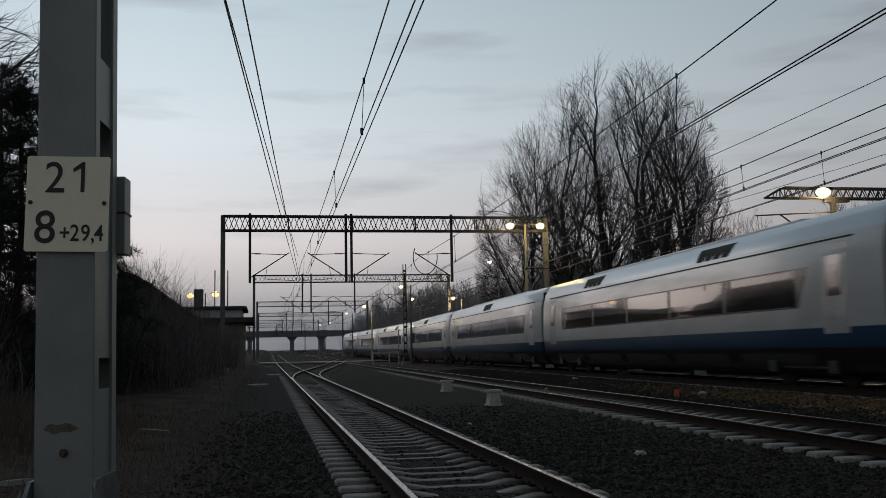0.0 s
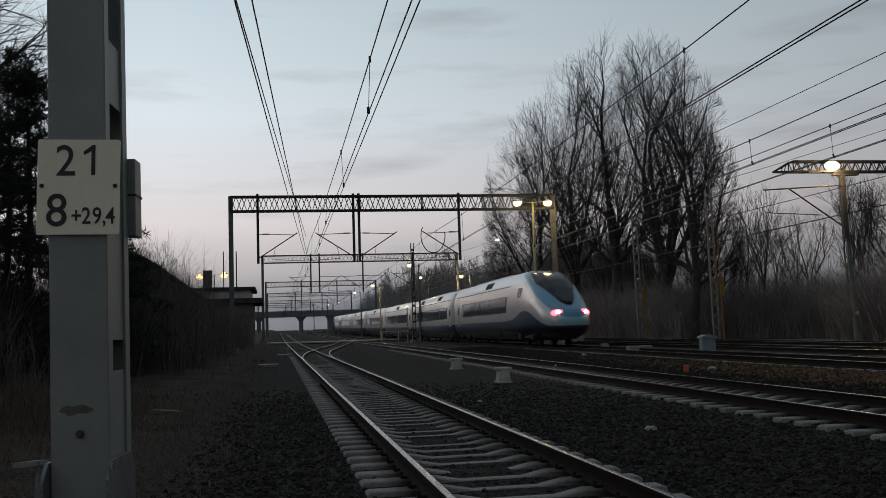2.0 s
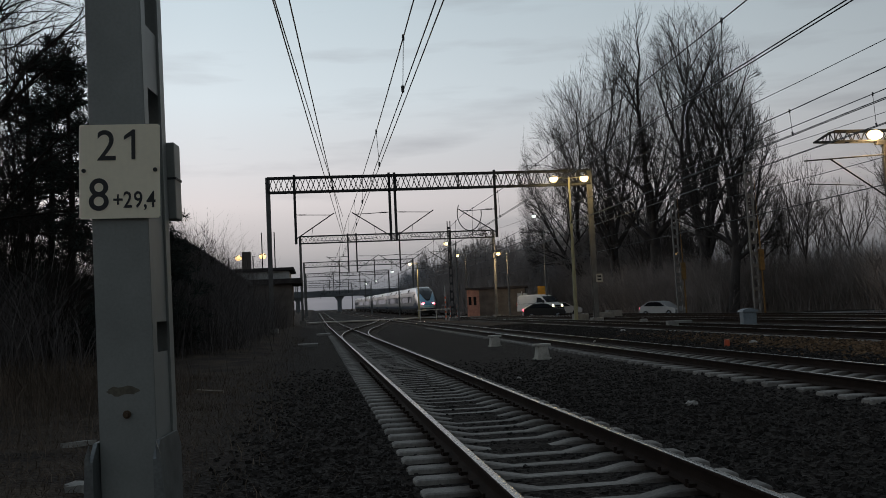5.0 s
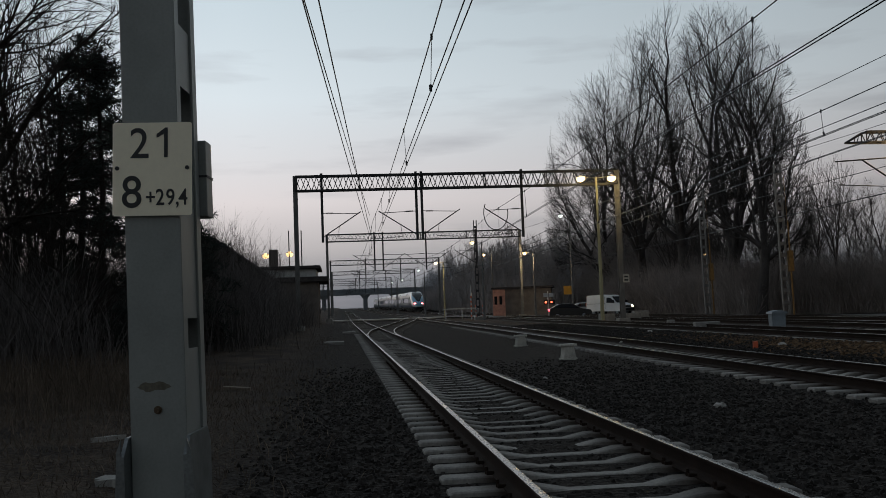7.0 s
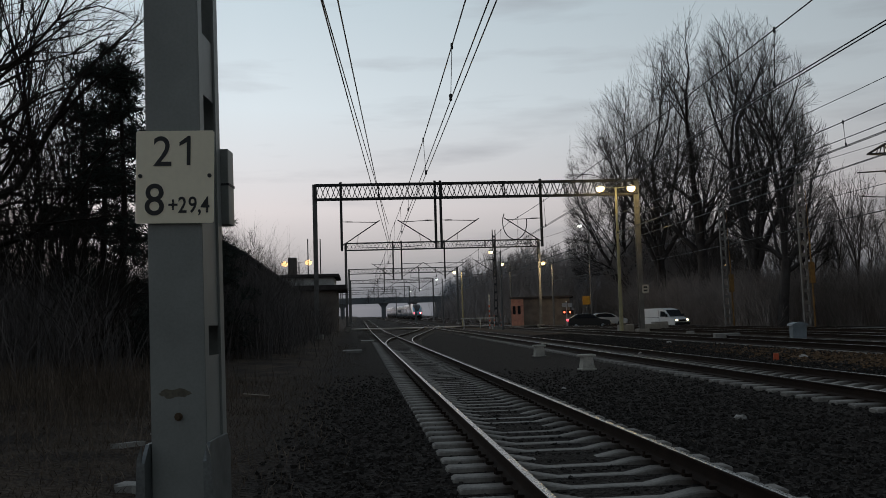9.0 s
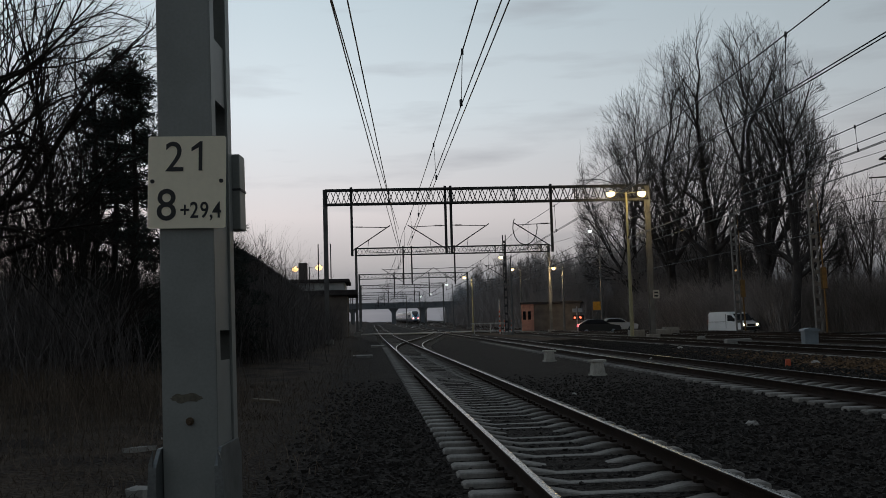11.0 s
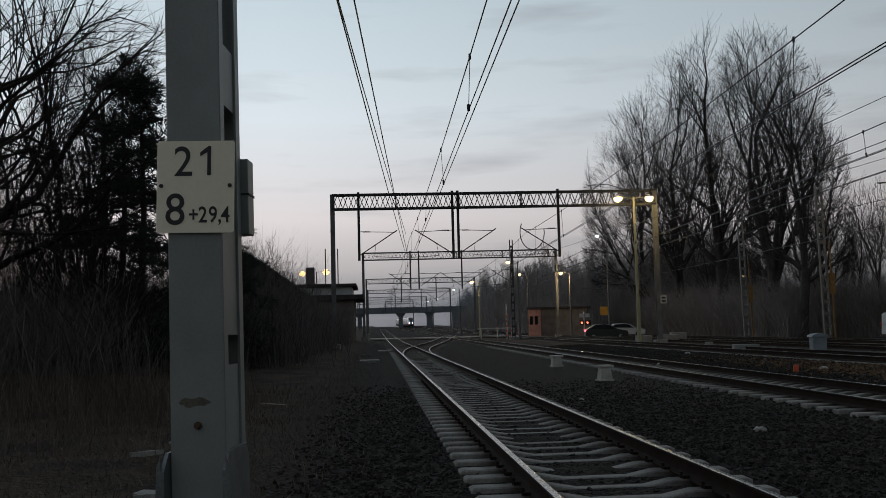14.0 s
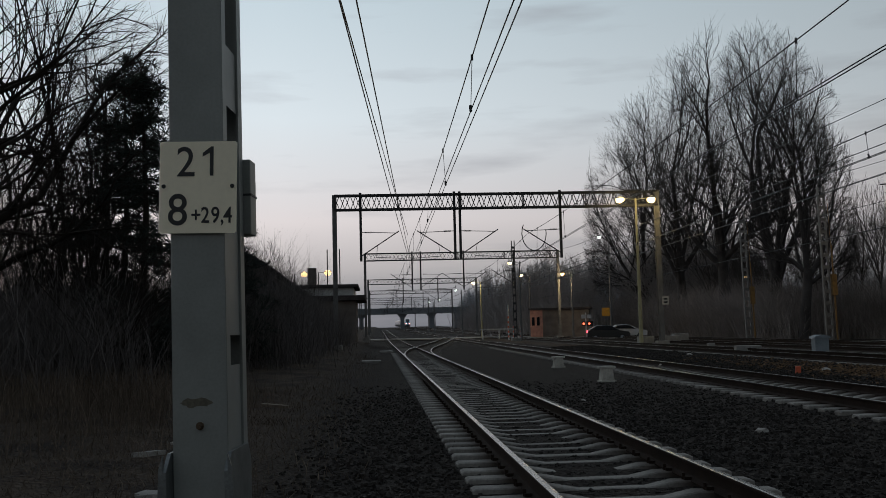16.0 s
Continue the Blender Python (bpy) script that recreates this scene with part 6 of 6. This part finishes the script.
def build_brush():
    """Thickets of thin dead stems, and dry grass, as uncounted stuff."""
    rnd = random.Random(9)

    def stems(name, label, spots, count, h, spread, material, thick=0.006):
        verts, faces = [], []
        for x0, y0, rx, ry, hh in spots:
            for k in range(int(count)):
                x, y = x0 + rnd.gauss(0, rx), y0 + rnd.gauss(0, ry)
                z = ground_z(x, y) - 0.03
                p = Vector((x, y, z))
                d = Vector((rnd.gauss(0, spread), rnd.gauss(0, spread), 1)).normalized()
                n = h * hh * rnd.uniform(0.45, 1.15)
                w = Vector((d.y + rnd.gauss(0, 1), -d.x + rnd.gauss(0, 0.5), 0)).normalized() * thick
                bendv = Vector((rnd.gauss(0, 0.2), rnd.gauss(0, 0.2), -0.05)) * n
                i = len(verts)
                m = p + d * n * 0.55
                verts += [p - w, p + w, m + w * 0.7, m - w * 0.7, p + d * n + bendv]
                faces += [(i, i + 1, i + 2, i + 3), (i + 3, i + 2, i + 4)]
                for j in range(2 if h > 1 else 0):
                    g = rnd.uniform(0.3, 0.9)
                    q = p + d * n * g
                    e = (d + Vector((rnd.gauss(0, 0.6), rnd.gauss(0, 0.6), 0.1))).normalized()
                    i = len(verts)
                    verts += [q - w * 0.6, q + w * 0.6, q + e * n * rnd.uniform(0.25, 0.5)]
                    faces.append((i, i + 1, i + 2))
        ob = raw_ob(name, verts, faces, M[material])
        tagged(ob, label, "undergrowth", kind="stuff")

    # dark thicket at the back of the left meadow and before the shed
    stems("thicket", "dark tangled thicket of dead stems", [(-7.2 - k * 1.3, 24 + k * 0.6, 0.9, 2.2, 1.0) for k in range(12)] + [(-4.6 - k * 1.2, 40 + k, 0.9, 3.0, 1.35) for k in range(9)]
          + [(-3.8, 52, 0.7, 4, 1.0), (-4.8, 56, 0.8, 3, 1.5), (-6, 58, 0.9, 2, 1.9), (-7.4, 58, 0.9, 2, 2.3), (-3.3, 66, 0.6, 4, 0.8), (-4.5, 74, 0.8, 4, 0.8)], 750, 2.6, 0.22, "brush", 0.012)
    # reed-like dry stalks
    stems("dry_stalks", "tall dry stalks at the edge of the meadow", [(-3.4 - k * 0.9, 17 + k * 0.8, 0.7, 2.6, 1.0) for k in range(10)], 520, 0.75, 0.16, "grass", 0.006)
    # short dry grass
    stems("dry_grass", "short trampled dry grass", [(-1.6 - k * 0.8, 7 + j * 3.0, 0.6, 1.6, 1.0) for k in range(9) for j in range(6)], 420, 0.16, 0.7, "grass", 0.005)
    stems("lineside_weeds", "sparse dead weeds beside the siding", [(-0.9 - 0.1 * (j % 3), 7 + j * 4.0, 0.5, 2.0, 1.0) for j in range(12)], 110, 0.22, 0.6, "grass", 0.005)
    # undergrowth under the right-hand woods: a dark bank of twigs
    spots = []
    for k in range(20):
        p = main(38.0 + k * 1.1, 90.5 - k * 1.25)
        spots += [(p.x, p.y, 0.9, 1.3, 1.05), (p.x + 2.5, p.y + 1.5, 0.9, 1.3, 1.0)]
    for v in range(36, 170, 3):
        for u in (35.5, 38.5):
            if 56 < v < 87:
                continue
            p = main(u, v)
            spots.append((p.x, p.y, 0.9, 1.6, 1.0 + 0.15 * math.sin(v * 0.7)))
    stems("wood_edge", "dark bank of undergrowth along the woodland", spots, 900, 5.3, 0.4, "bank", 0.018)
    spots = []
    for v in range(135, 420, 6):
        p = main(21 + max(v - 240, 0) * 0.05, v)
        spots.append((p.x + rnd.uniform(0, 6), p.y, 2.5, 3, rnd.uniform(0.8, 1.5)))
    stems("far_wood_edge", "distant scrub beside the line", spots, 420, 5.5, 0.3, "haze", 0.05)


build_brush()


def build_stones():
    """Ballast stones round the siding and before the second track."""
    rnd = random.Random(21)
    shapes = []
    for k in range(6):
        v = []
        for i in range(8):
            sx, sy, sz = (i & 1) * 2 - 1, (i >> 1 & 1) * 2 - 1, (i >> 2) * 2 - 1
            v.append(Vector((sx * rnd.uniform(0.5, 1), sy * rnd.uniform(0.5, 1), sz * rnd.uniform(0.4, 0.8))))
        shapes.append(v)
    quads = ((0, 2, 3, 1), (4, 5, 7, 6), (0, 1, 5, 4), (1, 3, 7, 5), (3, 2, 6, 7), (2, 0, 4, 6))
    verts, faces = [], []
    for k in range(52000):
        y = 2.2 + 24 * rnd.random() ** 1.5
        x = rnd.uniform(-1.3, 8.0)
        on = abs(x - SIDING_X) < 1.27
        if on and ((y - 1.2 + 0.14) % STEP) < 0.30:
            continue
        if rnd.random() < max((y - 12) / 14, 0) or x < -0.2 - 0.9 * rnd.random() or x > 6.0 + 2 * rnd.random():
            continue
        r = rnd.uniform(0.013, 0.030)
        z = ground_z(x, y) + rnd.uniform(-0.012, 0.008) - (0.012 if on else 0)
        q = Euler((rnd.uniform(0, 6), rnd.uniform(0, 6), rnd.uniform(0, 6))).to_matrix()
        i = len(verts)
        verts += [Vector((x, y, z)) + q @ (p * r) for p in rnd.choice(shapes)]
        faces += [tuple(i + j for j in f) for f in quads]
    # the shoulder before the main line, rusty towards its rails
    rust_v, rust_f = [], []
    for k in range(26000):
        y = 12 + 48 * rnd.random() ** 1.3
        u = rnd.uniform(8.9, 12.2)
        p = main(u, y)
        r = rnd.uniform(0.02, 0.045)
        rusty = u > 9.9 + rnd.gauss(0, 0.25) and y < 27 + rnd.gauss(0, 5)
        q = Euler((rnd.uniform(0, 6), rnd.uniform(0, 6), rnd.uniform(0, 6))).to_matrix()
        vv, ff = (rust_v, rust_f) if rusty else (verts, faces)
        i = len(vv)
        c = Vector((p.x, p.y, ground_z(p.x, p.y) + rnd.uniform(-0.01, 0.015)))
        vv += [c + q @ (o * r) for o in rnd.choice(shapes)]
        ff += [tuple(i + j for j in f) for f in quads]
    tagged(raw_ob("rusty_ballast", rust_v, rust_f, M["rustballast"]), "orange-brown rusty ballast beside the main line", "ballast", kind="stuff")
    ob = raw_ob("ballast", verts, faces, M["ballast"])
    tagged(ob, "dark loose ballast stones between the tracks", "ballast", kind="stuff")


M["rustballast"] = mat("rusty_ballast_stone", (0.14, 0.088, 0.05), 0.95, 0, 0.6, 3, 50, 0.2, 0.004, 0.15, island=0.6)
M["ballast"] = mat("ballast_stone", (0.036, 0.031, 0.028), 0.95, 0, 0.6, 3, 50, 0.2, 0.004, 0.15, island=0.55)
build_stones()


# ---- motion ----
def train_tip(t):
    return 31.0 + 27.6 * (t - 1.5) + 0.9 * max(t - 2.2, 0)


def motions():
    times = [k * 0.5 for k in range(33)]
    rows, locals_ = [], {k: [] for k in range(7)}
    for t in times:
        s = train_tip(t)
        o = main(13.3, s)
        rows.append((t, pose(o.x, o.y, 0.42)))
        inv = pose(o.x, o.y, 0.42).inverted()
        for k in range(7):
            a = s + (0 if k == 0 else 27.4 + 0.56 + (k - 1) * (CAR + 0.56))
            n = 27.4 if k == 0 else CAR
            p, q = main(13.3 + bend(a), a), main(13.3 + bend(a + n), a + n)
            za, zb = 0.42 + lift(p.y), 0.42 + lift(q.y)
            d = q - p
            locals_[k].append((t, inv @ pose(p.x, p.y, za, math.degrees(math.atan2(zb - za, n)), 0, math.degrees(math.atan2(-d.x, d.y)))))
    walk(TRAIN, rows)
    for k, c in enumerate(CARS):
        walk(c, locals_[k])
    def drive(rows):
        out = []
        for t, u, v, du, dv in rows:
            p, q = main(u, v), main(u + du, v + dv)
            out.append((t, pose(p.x, p.y, street_z(u) + 0.01 + lift(p.y), 0, 0, math.degrees(math.atan2(q.x - p.x, p.y - q.y)))))
        return out
    van = drive(((0, 20.2, 98, 0.55, -1), (4.3, 20.2, 98, 0.55, -1), (5.4, 22.2, 97.8, 0.9, -1), (6.5, 25, 97.6, 0.8, -1), (7.5, 26, 96.6, 0.7, -1), (8.5, 27.4, 94.7, 0.6, -1), (9.0, 28.2, 93.2, 0.5, -1), (10.0, 30, 89.7, 0.45, -1),
                 (11.5, 32.2, 84, 0.35, -1), (13.0, 36.1, 76, 0.55, -1), (14.0, 39.9, 71.5, 0.75, -1), (16.0, 49, 62, 0.95, -1)))
    walk(CAR_LEAVING, drive(((0, 24.9, 94.0, 0.5, -1), (3.0, 25.1, 93.7, 0.5, -1), (4.0, 25.7, 92.8, 0.5, -1), (5.0, 30.5, 87.0, 0.7, -1), (6.3, 44.6, 67, 0.9, -1), (8.0, 68, 42, 0.95, -1), (16.0, 80, 30, 0.95, -1))))
    VAN.scale = (1, 0.9, 1.04)
    walk(VAN, van)


motions()
